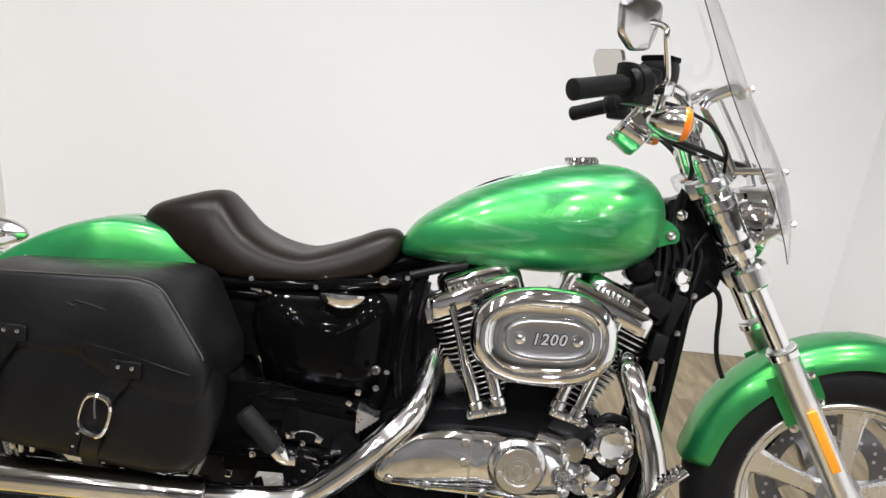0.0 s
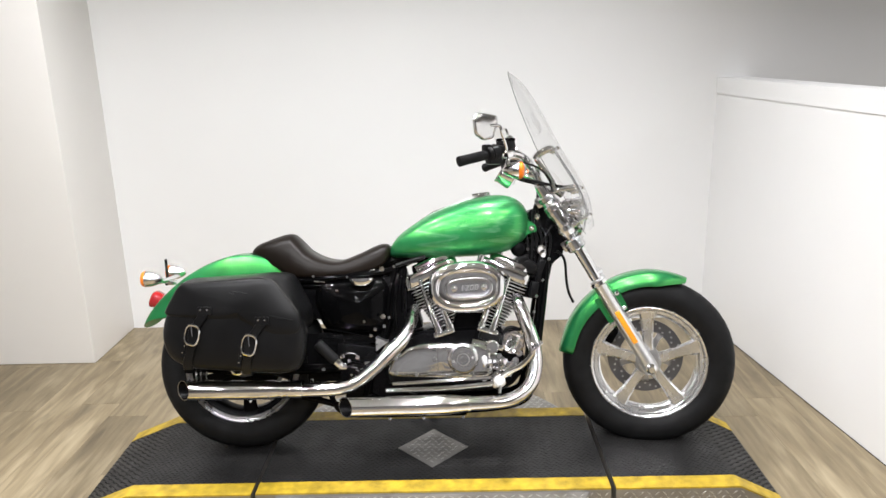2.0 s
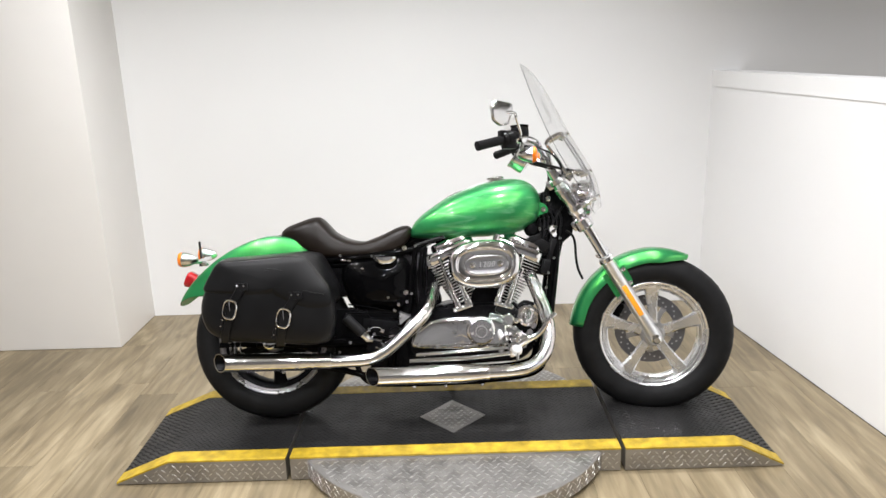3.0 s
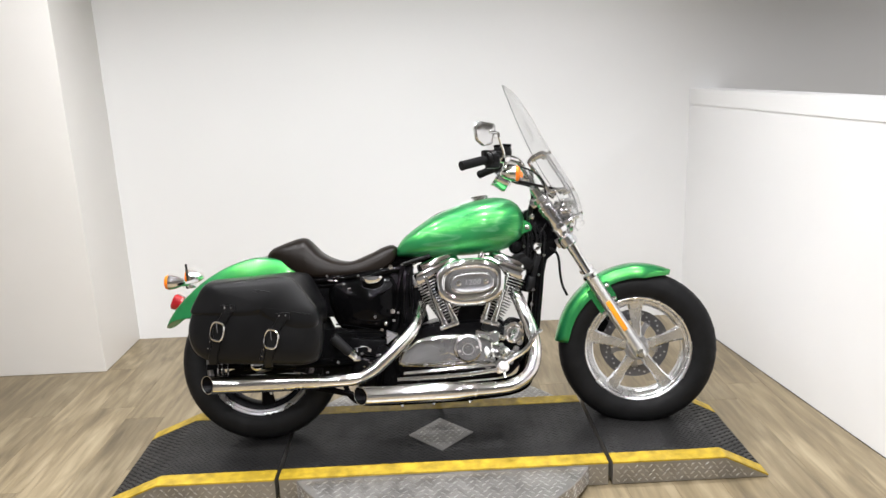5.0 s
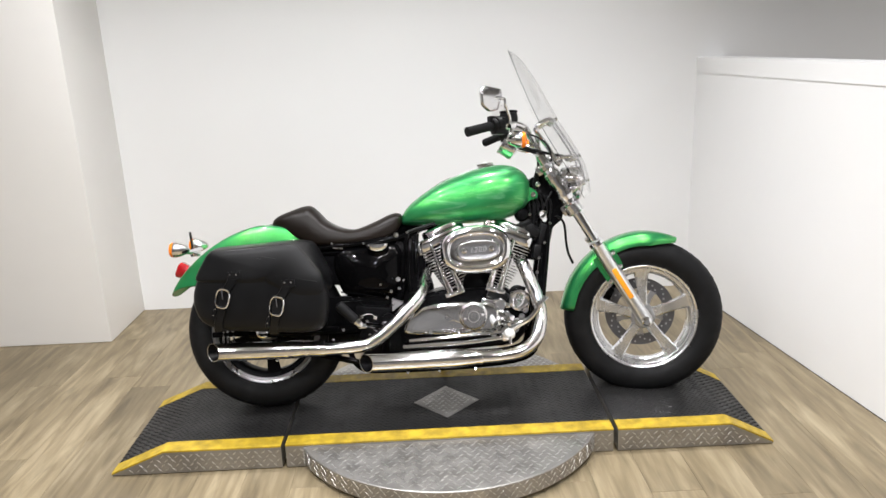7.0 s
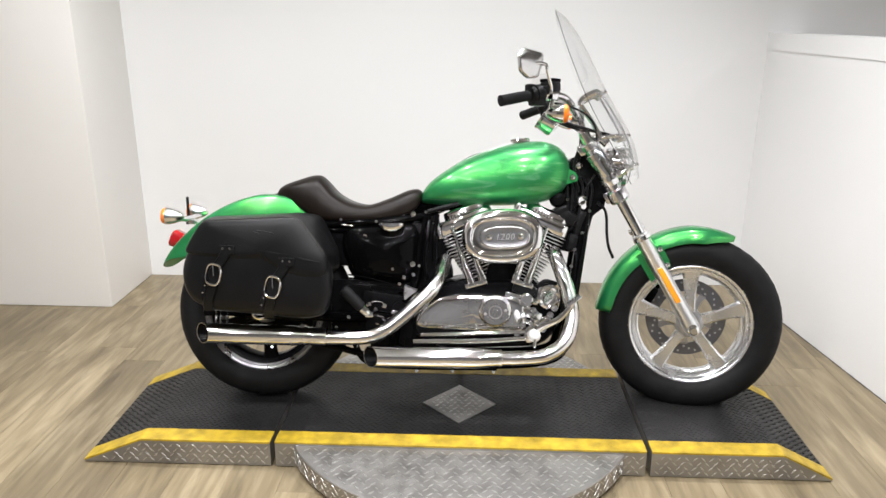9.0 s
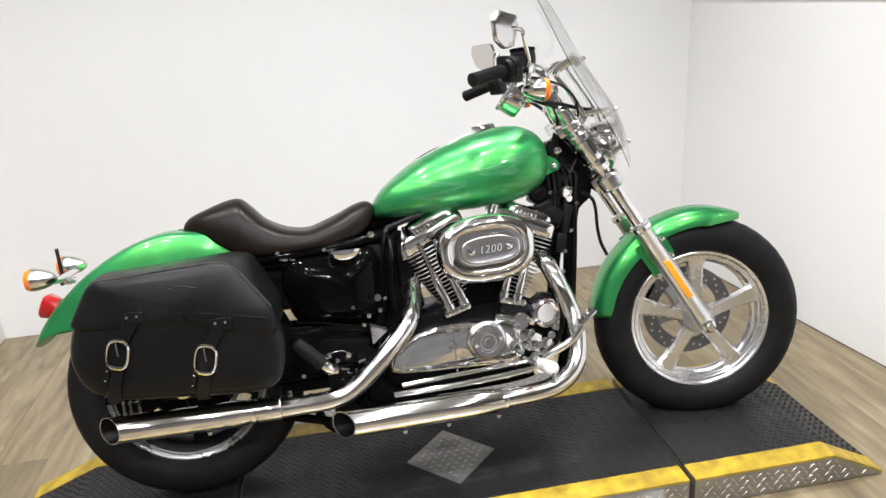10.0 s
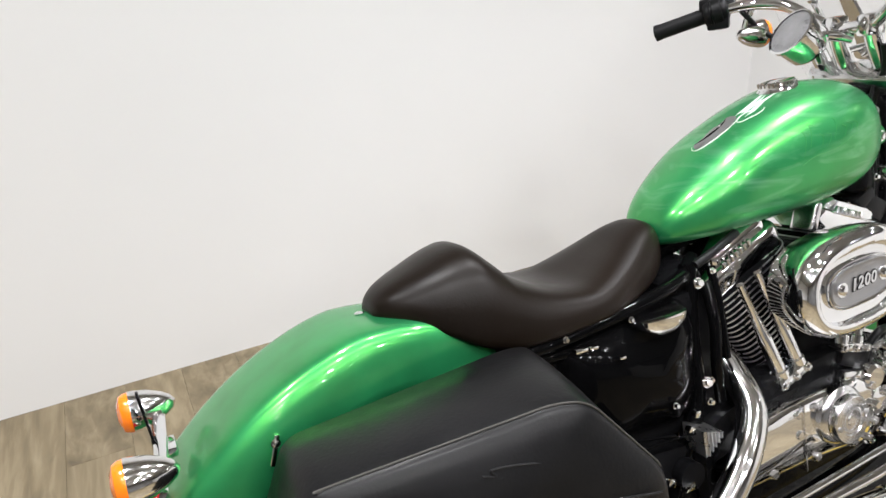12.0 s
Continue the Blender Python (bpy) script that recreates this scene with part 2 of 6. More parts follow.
def empty(name, m):
    ob = new(name)
    ob.empty_display_size = 0.1
    ob.matrix_world = m
    return ob


def spline(points, n=6):
    """A smooth line through points."""
    p = [Vector(q) for q in points]
    p = [2 * p[0] - p[1]] + p + [2 * p[-1] - p[-2]]
    out = []
    for a, b, c, d in zip(p, p[1:], p[2:], p[3:]):
        for k in range(n):
            t = k / n
            out.append(0.5 * ((2 * b) + (c - a) * t + (2 * a - 5 * b + 4 * c - d) * t * t + (3 * b - a - 3 * c + d) * t ** 3))
    return out + [p[-2]]


def loft(bm, rings, cap=True, closed=True):
    """Faces between successive rings of points."""
    vs = [[bm.verts.new(q) for q in ring] for ring in rings]
    n = len(vs[0])
    for a, b in zip(vs, vs[1:]):
        for i in range(n if closed else n - 1):
            j = (i + 1) % n
            bm.faces.new((a[i], a[j], b[j], b[i]))
    if cap and closed:
        bm.faces.new(vs[0])
        bm.faces.new(vs[-1])
    return bm


def tube(bm, points, r, seg=14, smooth=6, cap=True):
    """A round tube along a line; r is one radius or one for each given point."""
    radii = list(r) if isinstance(r, (list, tuple)) else [r] * len(points)
    if smooth and len(points) > 2:
        line = spline(points, smooth)
        rr = [radii[min(i // smooth, len(radii) - 1)] + (radii[min(i // smooth + 1, len(radii) - 1)] - radii[min(i // smooth, len(radii) - 1)]) * (i % smooth) / smooth
              for i in range(len(line))]
    else:
        line, rr = [Vector(q) for q in points], radii
    rings, side = [], None
    for i, q in enumerate(line):
        d = (line[min(i + 1, len(line) - 1)] - line[max(i - 1, 0)]).normalized()
        if side is None:
            side = d.orthogonal().normalized()
        side = (side - d * side.dot(d)).normalized()
        up = d.cross(side)
        rings.append([q + rr[i] * (math.cos(a) * side + math.sin(a) * up) for a in (2 * math.pi * k / seg for k in range(seg))])
    return loft(bm, rings, cap)


def cyl(bm, a, b, r, r2=None, seg=24):
    return tube(bm, [a, b], [r, r if r2 is None else r2], seg, 0)


def turned(bm, origin, axis, profile, seg=40, cap=True):
    """A turned body: profile rows of (radius, height along the axis)."""
    o, d = Vector(origin), Vector(axis).normalized()
    s = d.orthogonal().normalized()
    u = d.cross(s)
    rings = [[o + d * h + r * (math.cos(a) * s + math.sin(a) * u) for a in (2 * math.pi * k / seg for k in range(seg))] for r, h in profile]
    return loft(bm, rings, cap)


def box(bm, c, size, m=None, bevel=0.0, seg=2):
    made = bmesh.ops.create_cube(bm, size=1.0)["verts"]
    bmesh.ops.scale(bm, vec=size, verts=made)
    if bevel:
        edges = list({e for v in made for e in v.link_edges})
        made = list({v for f in bmesh.ops.bevel(bm, geom=edges, offset=bevel, segments=seg, affect="EDGES", profile=0.6)["faces"] for v in f.verts}
                    | {v for v in made if v.is_valid})
        made = list({v for v in made for f in v.link_faces for v in f.verts})
    if m is not None:
        bmesh.ops.transform(bm, matrix=m, verts=made)
    bmesh.ops.translate(bm, vec=c, verts=made)
    return bm


def oval(cx, cz, a, b, n=48, power=2.0, turn=0.0):
    """Points (x, z) of a rounded outline."""
    out = []
    for k in range(n):
        t = 2 * math.pi * k / n
        c, s = math.cos(t), math.sin(t)
        x, z = a * math.copysign(abs(c) ** (2 / power), c), b * math.copysign(abs(s) ** (2 / power), s)
        out.append((cx + x * math.cos(turn) - z * math.sin(turn), cz + x * math.sin(turn) + z * math.cos(turn)))
    return out


def rounded(points, n=4, r=0.03):
    """A polygon of (x, z) with its corners rounded."""
    out, m = [], len(points)
    for i in range(m):
        p, a, b = Vector(points[i]), Vector(points[i - 1]), Vector(points[(i + 1) % m])
        da, db = (a - p), (b - p)
        p0, p1 = p + da.normalized() * min(r, da.length * 0.45), p + db.normalized() * min(r, db.length * 0.45)
        for k in range(n + 1):
            t = k / n
            out.append((1 - t) ** 2 * p0 + 2 * t * (1 - t) * p + t * t * p1)
    return [(q.x, q.y) for q in out]


def cushion(bm, outline, rows, face=None):
    """A body built on an outline in x and z: rows of (inset in metres, y). face(x, z) adds to y."""
    cx = sum(p[0] for p in outline) / len(outline)
    cz = sum(p[1] for p in outline) / len(outline)
    rings = []
    for inset, y in rows:
        ring = []
        for x, z in outline:
            d = math.hypot(x - cx, z - cz)
            k = max(0.02, 1 - inset / d)
            px, pz = cx + (x - cx) * k, cz + (z - cz) * k
            ring.append((px, y + (face(px, pz) if face else 0.0), pz))
        rings.append(ring)
    return loft(bm, rings)


def sections(bm, rows, n=40, top_power=2.0, low_power=3.0):
    """A body along x: rows of (x, low z, high z, half width, height of the widest line 0..1, y of the middle)."""
    rings = []
    for x, lo, hi, w, f, *y in rows:
        mid = lo + (hi - lo) * f
        ring = []
        for k in range(n):
            t = 2 * math.pi * k / n
            c, s = math.cos(t), math.sin(t)
            p = top_power if s >= 0 else low_power
            yy = w * math.copysign(abs(c) ** (2 / p), c)
            zz = (hi - mid) * abs(s) ** (2 / p) if s >= 0 else -(mid - lo) * abs(s) ** (2 / p)
            ring.append((x, yy + (y[0] if y else 0.0), mid + zz))
        rings.append(ring)
    return loft(bm, rings)


def dense(rows, n=4):
    """Rows of numbers made finer along a smooth line."""
    out = []
    p = [rows[0]] + list(rows) + [rows[-1]]
    for a, b, c, d in zip(p, p[1:], p[2:], p[3:]):
        for k in range(n):
            t = k / n
            out.append(tuple(0.5 * (2 * bb + (cc - aa) * t + (2 * aa - 5 * bb + 4 * cc - dd) * t * t + (3 * bb - aa - 3 * cc + dd) * t ** 3)
                             for aa, bb, cc, dd in zip(a, b, c, d)))
    return out + [tuple(rows[-1])]


def bolt(bm, p, axis, r=0.007, h=0.006, seg=6):
    turned(bm, p, axis, [(r * 1.35, 0), (r * 1.35, h * 0.25), (r, h * 0.25), (r, h), (r * 0.8, h * 1.15)], seg * 2)
    return bm


B = bmesh.new


# ---- room ----
def planar(name, corners, thick, mat, kind="structure", label=""):
    """An upright or flat slab from a face and a thickness along its normal, away from the room."""
    bm = B()
    c = [Vector(q) for q in corners]
    n = (c[1] - c[0]).cross(c[3] - c[0]).normalized() * thick
    loft(bm, [c, [q + n for q in c]])
    return tagged(part(name, bm, mat), label, "", "", kind)


BACK, LEFT, JOG, NEAR = 1.585, -1.818, 1.082, -5.0
planar("wall_north", [(LEFT - 0.1, BACK, 0), (5.3, BACK, 0), (5.3, BACK, CEILING), (LEFT - 0.1, BACK, CEILING)], -0.12, WALL, label="smooth white painted wall behind the motorcycle")
bm = B()
box(bm, ((LEFT - 4.2) / 2, (JOG + BACK) / 2 + 0.03, CEILING / 2), (4.2 + LEFT, BACK - JOG + 0.06, CEILING), bevel=0.008)
tagged(part("wall_jog", bm, JOGWALL), "white painted wall corner that stands forward beside the bay, warm light in its colour", kind="structure")
planar("wall_west", [(-4.2, NEAR, 0), (-4.2, JOG, 0), (-4.2, JOG, CEILING), (-4.2, NEAR, CEILING)], -0.12, WALL, label="plain white side wall")
planar("wall_south", [(5.2, NEAR, 0), (-4.2, NEAR, 0), (-4.2, NEAR, CEILING), (5.2, NEAR, CEILING)], -0.12, DIM, label="plain dark grey wall across the showroom")
planar("wall_east", [(5.2, BACK, 0), (5.2, NEAR, 0), (5.2, NEAR, CEILING), (5.2, BACK, CEILING)], -0.12, GREYWALL, label="plain grey wall beyond the low partition")
bm = B()
box(bm, (0.5, -1.7, CEILING + 0.06), (9.8, 6.9, 0.12))
tagged(part("ceiling", bm, CEIL), "plain grey ceiling", kind="structure")

# low partition on the right, running a few degrees off square, with a proud cap
PART_H = 1.298
turn = Matrix.Rotation(radians(6.4), 4, "Z")
part_root = (1.548, BACK)


def along(d, off, z):
    v = turn @ Vector((off, -d, 0))
    return Vector((part_root[0] + v.x, part_root[1] + v.y, z))


bm = B()
loft(bm, [[along(-0.02, 0, z), along(6.6, 0, z), along(6.6, 0.14, z), along(-0.02, 0.14, z)] for z in (0, PART_H)])
tagged(part("wall_partition", bm, WALL), "low white painted partition wall", kind="structure")
bm = B()
loft(bm, [[along(-0.02, -0.004, z), along(6.6, -0.004, z), along(6.6, 0.16, z), along(-0.02, 0.16, z)] for z in (PART_H, PART_H + 0.005, PART_H + 0.080, PART_H + 0.085)])
tagged(part("trim_partition_cap", bm, WALL), "white cap along the top of the low partition", kind="structure")

# dark dirty joint where the planks meet the partition
bm = B()
loft(bm, [[along(0.0, -0.004, z), along(6.5, -0.004, z), along(6.5, -0.0005, z), along(0.0, -0.0005, z)] for z in (0.0003, 0.0018)])
tagged(part("trim_floor_joint", bm, SATIN), "dark dirty joint along the foot of the partition", kind="structure")


def downlight(x, y):
    lamp = empty("ceiling_downlight", pose(x, y, CEILING))
    bm = B()
    turned(bm, (0, 0, 0), (0, 0, -1), [(0.076, -0.001), (0.100, -0.001), (0.102, 0.005), (0.096, 0.010), (0.080, 0.009), (0.076, 0.002)], 32, False)
    part("trim_ring", bm, SILVER, lamp)
    tagged(lamp, "round white recessed ceiling downlight", "downlight", "ceiling downlights")
    data = bpy.data.lights.new("downlight_glow", "AREA")
    data.shape, data.size, data.energy, data.color, data.spread = "DISK", 0.12, LAMP_WATTS, LAMP_COLOUR, radians(142)
    ob = new("downlight_glow", data)
    ob.matrix_world = pose(x, y, CEILING - 0.014)
    return lamp


for lx in LAMP_XS:
    for ly in LAMP_YS:
        downlight(lx, ly)
# three unseen lamps of the same kind, added over the next bay to brighten its far wall
for ly in LAMP_YS[:3]:
    downlight(3.40, ly)


# ---- display stand ----
DECK = 0.094
Y0, Y1 = -0.272, 0.312
TAPE = 0.068


def tread_bars(bm, spots, length, width, height, z, tilt):
    """Small raised lozenges; spots of (x, y, turned)."""
    for x, y, turned_ in spots:
        a = tilt if turned_ else -tilt
        c, s = math.cos(a), math.sin(a)
        pts = [(-length / 2, 0), (0, -width / 2), (length / 2, 0), (0, width / 2)]
        zz = z(x, y) if callable(z) else z
        base = [bm.verts.new((x + px * c - py * s, y + px * s + py * c, zz - 0.001)) for px, py in pts]
        top = [bm.verts.new((x + 0.7 * (px * c - py * s), y + 0.7 * (px * s + py * c), zz + height)) for px, py in pts]
        for i in range(4):
            bm.faces.new((base[i], base[(i + 1) % 4], top[(i + 1) % 4], top[i]))
        bm.faces.new(top)


def inside(x, y):
    return abs(x) / 0.136 + abs(y - 0.012) / 0.140 < 1


def deck_section(name, xs, zs, label):
    """One section of the stand: a tread-plate box with a rubber top and yellow tape, following its own side profile."""
    root = tagged(empty(name, pose(0, 0, 0)), label, "ramp", "display stand sections")
    skin = list(zip(xs, zs))

    def height(x):
        for (a, za), (b, zb) in zip(skin, skin[1:]):
            if min(a, b) - 1e-6 <= x <= max(a, b) + 1e-6:
                return za + (zb - za) * (x - a) / (b - a)
        return zs[0]

    bm = B()
    low = [(xs[-1], 0.004), (xs[0], 0.004)]
    side = [(x, z - 0.004) for x, z in skin] + low
    loft(bm, [[(x, y, max(z, 0.004)) for x, z in side] for y in (Y0, Y1)])
    part("tread_plate_body", bm, TREAD, root, "bare aluminium tread plate sides")
    # raised bars on the near side
    bm = B()
    x0, x1 = min(xs), max(xs)
    k = 0
    x = x0 + 0.02
    while x < x1 - 0.012:
        for row, zz in enumerate((0.018, 0.036, 0.054, 0.072)):
            xx = x + (0.0135 if row % 2 else 0)
            if zz < height(min(xx, x1)) - 0.016 and xx < x1 - 0.01:
                a = 0.75 if (k + row) % 2 else -0.75
                c, s = math.cos(a), math.sin(a)
                pts = [(-0.012, 0), (0, -0.0032), (0.012, 0), (0, 0.0032)]
                base = [bm.verts.new((xx + p * c - q * s, Y0 + 0.001, zz + p * s + q * c)) for p, q in pts]
                top = [bm.verts.new((xx + 0.7 * (p * c - q * s), Y0 - 0.0018, zz + 0.7 * (p * s + q * c))) for p, q in pts]
                for i in range(4):
                    bm.faces.new((base[i], base[(i + 1) % 4], top[(i + 1) % 4], top[i]))
                bm.faces.new(top)
        x += 0.027
        k += 1
    tagged(part("side_tread", bm, STUDS, root), kind="stuff")
    # rubber top
    bm = B()
    loft(bm, [[(x, y, z + h) for y, h in ((Y0 + TAPE, -0.003), (Y0 + TAPE, 0.002), (Y1 - TAPE, 0.002), (Y1 - TAPE, -0.003))] for x, z in skin])
    mat_part = part("rubber_top", bm, MAT_BLACK, root, "worn black rubber tread matting")
    bm = B()
    spots, j, y = [], 0, Y0 + TAPE + 0.012
    while y < Y1 - TAPE - 0.008:
        x, i = x0 + 0.012 + (0.010 if j % 2 else 0), 0
        while x < x1 - 0.010:
            if not inside(x, y) :
                spots.append((x, y, (i + j) % 2 == 0))
            x += 0.021
            i += 1
        y += 0.0125
        j += 1
    tread_bars(bm, spots, 0.0205, 0.0068, 0.0012, lambda x, y: height(x) + 0.002, 0.55)
    tagged(part("rubber_tread", bm, MAT_BLACK, mat_part), kind="stuff")
    # yellow tape along both long edges
    for a, b in ((Y0 - 0.001, Y0 + TAPE), (Y1 - TAPE, Y1 + 0.001)):
        bm = B()
        rows = []
        n = 120
        for i in range(n + 1):
            x = xs[0] + (xs[-1] - xs[0]) * i / n
            w = 0.0016 * noise.noise((x * 31, a * 7, 0.5)) + 0.0012 * noise.noise((x * 140, a * 7, 1.5))
            inner = (0, w) if a < 0 else (w, 0)
            rows.append([(x, a + inner[0], height(x) - 0.003), (x, a + inner[0], height(x) + 0.0035), (x, b + inner[1], height(x) + 0.0035), (x, b + inner[1], height(x) - 0.003)])
        loft(bm, rows)
        part("yellow_tape", bm, YELLOW, root, "yellow safety tape, scuffed")
    return root


deck_section("display_stand_middle", (-0.614, 0.622), (DECK, DECK), "middle of a low motorcycle stand, black tread and yellow edges")
deck_section("display_stand_rear_ramp", (-0.631, -1.07, -1.272), (DECK - 0.002, DECK - 0.002, 0.010), "rear ramp of a low motorcycle stand, black tread and yellow edges")
deck_section("display_stand_front_ramp", (0.640, 1.07, 1.236), (DECK - 0.001, DECK - 0.001, 0.010), "front ramp of a low motorcycle stand, black tread and yellow edges")

# diamond of bare tread plate let into the rubber
inlay = tagged(empty("tread_plate_inlay", pose(0, 0.012, DECK)), "bare aluminium tread plate diamond set in the black rubber", "metal plate")
bm = B()
loft(bm, [[(x, y, z) for x, y in ((-0.134, 0), (0, -0.138), (0.134, 0), (0, 0.138))] for z in (0.0, 0.0035, 0.0045)])
part("plate", bm, TREAD, inlay)
bm = B()
tread_bars(bm, [(x, y, (i + j) % 2 == 0) for j, y in enumerate(np.arange(-0.12, 0.121, 0.020)) for i, x in enumerate(np.arange(-0.12, 0.121, 0.026) + (0.013 if j % 2 else 0))
                if abs(x) / 0.134 + abs(y) / 0.138 < 0.88], 0.024, 0.006, 0.0016, 0.0045, 0.7)
tagged(part("plate_tread", bm, STUDS, inlay), kind="stuff")

# turntable disc beneath
disc = tagged(empty("turntable", pose(0, 0.02, 0)), "round aluminium tread plate turntable under the stand", "turntable")
RD, ZD = 0.622, DECK - 0.010
bm = B()
turned(bm, (0, 0, 0), (0, 0, 1), [(RD - 0.03, 0.0), (RD - 0.03, 0.016), (RD, 0.018), (RD, ZD - 0.003), (RD - 0.003, ZD), (RD - 0.05, ZD), (0.02, ZD)], 128)
table = part("disc", bm, TREAD, disc)
bm = B()
spots = [(x, y, (i + j) % 2 == 0) for j, y in enumerate(np.arange(-0.62, 0.62, 0.022)) for i, x in enumerate(np.arange(-0.62, 0.62, 0.030) + (0.015 if j % 2 else 0))
         if math.hypot(x, y) < RD - 0.014 and not (Y0 - 0.012 < y + 0.02 < Y1 + 0.012)]
tread_bars(bm, spots, 0.030, 0.0066, 0.0014, ZD, 0.7)
tagged(part("disc_tread", bm, STUDS, table), kind="stuff")
bm = B()
for k in range(145):
    a0 = 2 * math.pi * k / 145
    for row, zz in enumerate((0.027, 0.042, 0.057, 0.071)):
        aa = a0 + (math.pi / 145 if row % 2 else 0)
        t = 0.75 if (k + row) % 2 else -0.75
        base, top = [], []
        for p, q in ((-0.011, 0), (0, -0.0027), (0.011, 0), (0, 0.0027)):
            u, w = p * math.cos(t) - q * math.sin(t), p * math.sin(t) + q * math.cos(t)
            base.append(bm.verts.new(((RD - 0.001) * math.cos(aa + u / RD), (RD - 0.001) * math.sin(aa + u / RD), zz + w)))
            u, w = u * 0.7, w * 0.7
            top.append(bm.verts.new(((RD + 0.0009) * math.cos(aa + u / RD), (RD + 0.0009) * math.sin(aa + u / RD), zz + w)))
        for i in range(4):
            bm.faces.new((base[i], base[(i + 1) % 4], top[(i + 1) % 4], top[i]))
        bm.faces.new(top)
tagged(part("rim_tread", bm, STUDS, table), kind="stuff")


# ---- motorcycle: x forward, y to its left, z up, leaning on its side stand ----
LEAN = 13.86
bike = tagged(empty("motorcycle", Matrix.Translation((0.027, 0.081, DECK + 0.001)) @ Matrix.Rotation(radians(0.85), 4, "Z") @ Matrix.Rotation(radians(-LEAN), 4, "X")),
              "bright green cruiser motorcycle with chrome engine, windshield and black leather saddlebag", "motorcycle")

# the front turns a little to the right about the steering head
HEAD, UP = Vector((0.42, 0.0, 0.86)), Vector((-0.5, 0.0, 0.866))
STEER = Matrix.Translation(HEAD) @ Matrix.Rotation(radians(-10.3), 4, UP) @ Matrix.Translation(-HEAD)


def steered(bm):
    bmesh.ops.transform(bm, matrix=STEER, verts=bm.verts)
    return bm


def barred(bm):
    """The handlebar sits a little lower and further forward on its left."""
    for v in bm.verts:
        v.co.z -= 0.045 * v.co.y
        v.co.x += 0.075 * max(0.0, v.co.y - 0.04)
    return steered(bm)


def same(bm):
    return bm


AXLE_F, AXLE_R = Vector((0.815, 0.0, 0.298)), Vector((-0.748, 0.0, 0.321))


def wheel(name, c, radius, half, start, place, label, grow=1.0, dark=False):
    """A cast wheel with five broad spokes."""
    bm = B()
    prof = [(0.208, -half * 0.55), (0.2185, -half * 0.70), (0.236, -half * 0.92), (0.262, -half), (0.285, -half * 0.95), (radius - 0.018, -half * 0.74), (radius - 0.006, -half * 0.45),
            (radius, -half * 0.15)]
    prof = prof + [(r, -y) for r, y in reversed(prof)]
    turned(bm, c, (0, 1, 0), prof, 96, False)
    root = part(name, place(bm), RUBBER, bike, label, 50)
    # tread grooves as thin raised blocks between sipes
    bm = B()
    for k in range(46):
        a = 2 * math.pi * k / 46
        for sgn in (-1, 1):
            pts = []
            for da, y, r in ((0.0, half * 0.50, radius - 0.008), (0.035, half * 0.50, radius - 0.008), (0.075, half * 0.16, radius), (0.040, half * 0.16, radius)):
                aa = a + da * (1 if sgn > 0 else -1) + (0.03 if sgn > 0 else 0)
                pts.append(((r + 0.0006) * math.cos(aa), sgn * y, (r + 0.0006) * math.sin(aa)))
            vs = [bm.verts.new(c + Vector(q)) for q in pts]
            lows = [bm.verts.new(c + Vector((q[0] * 0.985, q[1], q[2] * 0.985))) for q in pts]
            bm.faces.new(vs)
            for i in range(4):
                bm.faces.new((lows[i], lows[(i + 1) % 4], vs[(i + 1) % 4], vs[i]))
    tagged(part("tyre_tread", place(bm), RUBBER, root), kind="stuff")
    bm = B()
    w = half * 0.70
    prof = [(0.2055, -w + 0.006), (0.2075, -w + 0.001), (0.2115, -w - 0.0025), (0.2165, -w - 0.003), (0.2210, -w), (0.2235, -w + 0.006), (0.220, -w + 0.012), (0.207, -w + 0.013), (0.2035, -w + 0.006), (0.1995, -w + 0.007), (0.1965, -w + 0.011), (0.1925, -w + 0.012), (0.1895, -w + 0.017), (0.186, -w + 0.030), (0.180, -0.012)]
    prof = [(r * grow, y) for r, y in prof] + [(r * grow, -y) for r, y in reversed(prof)]
    turned(bm, c, (0, 1, 0), prof + [prof[0]], 96, False)
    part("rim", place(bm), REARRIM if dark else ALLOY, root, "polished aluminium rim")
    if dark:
        # barrel and brake plate inside the rear wheel, shade put into their dark colour
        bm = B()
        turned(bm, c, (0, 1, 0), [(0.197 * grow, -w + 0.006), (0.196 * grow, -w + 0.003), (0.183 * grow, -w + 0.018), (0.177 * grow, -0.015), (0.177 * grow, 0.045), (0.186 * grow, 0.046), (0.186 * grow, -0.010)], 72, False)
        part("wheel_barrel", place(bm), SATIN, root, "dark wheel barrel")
        bm = B()
        turned(bm, c, (0, 1, 0), [(0.030, 0.034), (0.128, 0.034), (0.131, 0.038), (0.131, 0.062), (0.030, 0.064)], 60)
        part("belt_pulley", place(bm), SATIN, root, "dark belt pulley")
    for k in range(5):
        a = radians(start + 72 * k)
        bm = B()
        rings = []
        for r, hw, y, th in ((0.030, 0.024, -0.030, 0.030), (0.060, 0.020, -0.032, 0.026), (0.110, 0.0205, -0.031, 0.022), (0.160, 0.026, -0.031, 0.022), (0.192, 0.033, -0.034, 0.024)):
            ring = []
            for u, v in ((-1, 0.35), (-0.72, 0.0), (0.72, 0.0), (1, 0.35), (0.9, 1), (-0.9, 1)):
                ring.append(c + Vector((r * math.cos(a) - u * hw * math.sin(a), y + v * th, r * math.sin(a) + u * hw * math.cos(a))))
            rings.append(ring)
        loft(bm, rings)
        # rear spokes are black, with the shade around them put into the colour
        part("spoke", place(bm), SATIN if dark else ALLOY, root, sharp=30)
    bm = B()
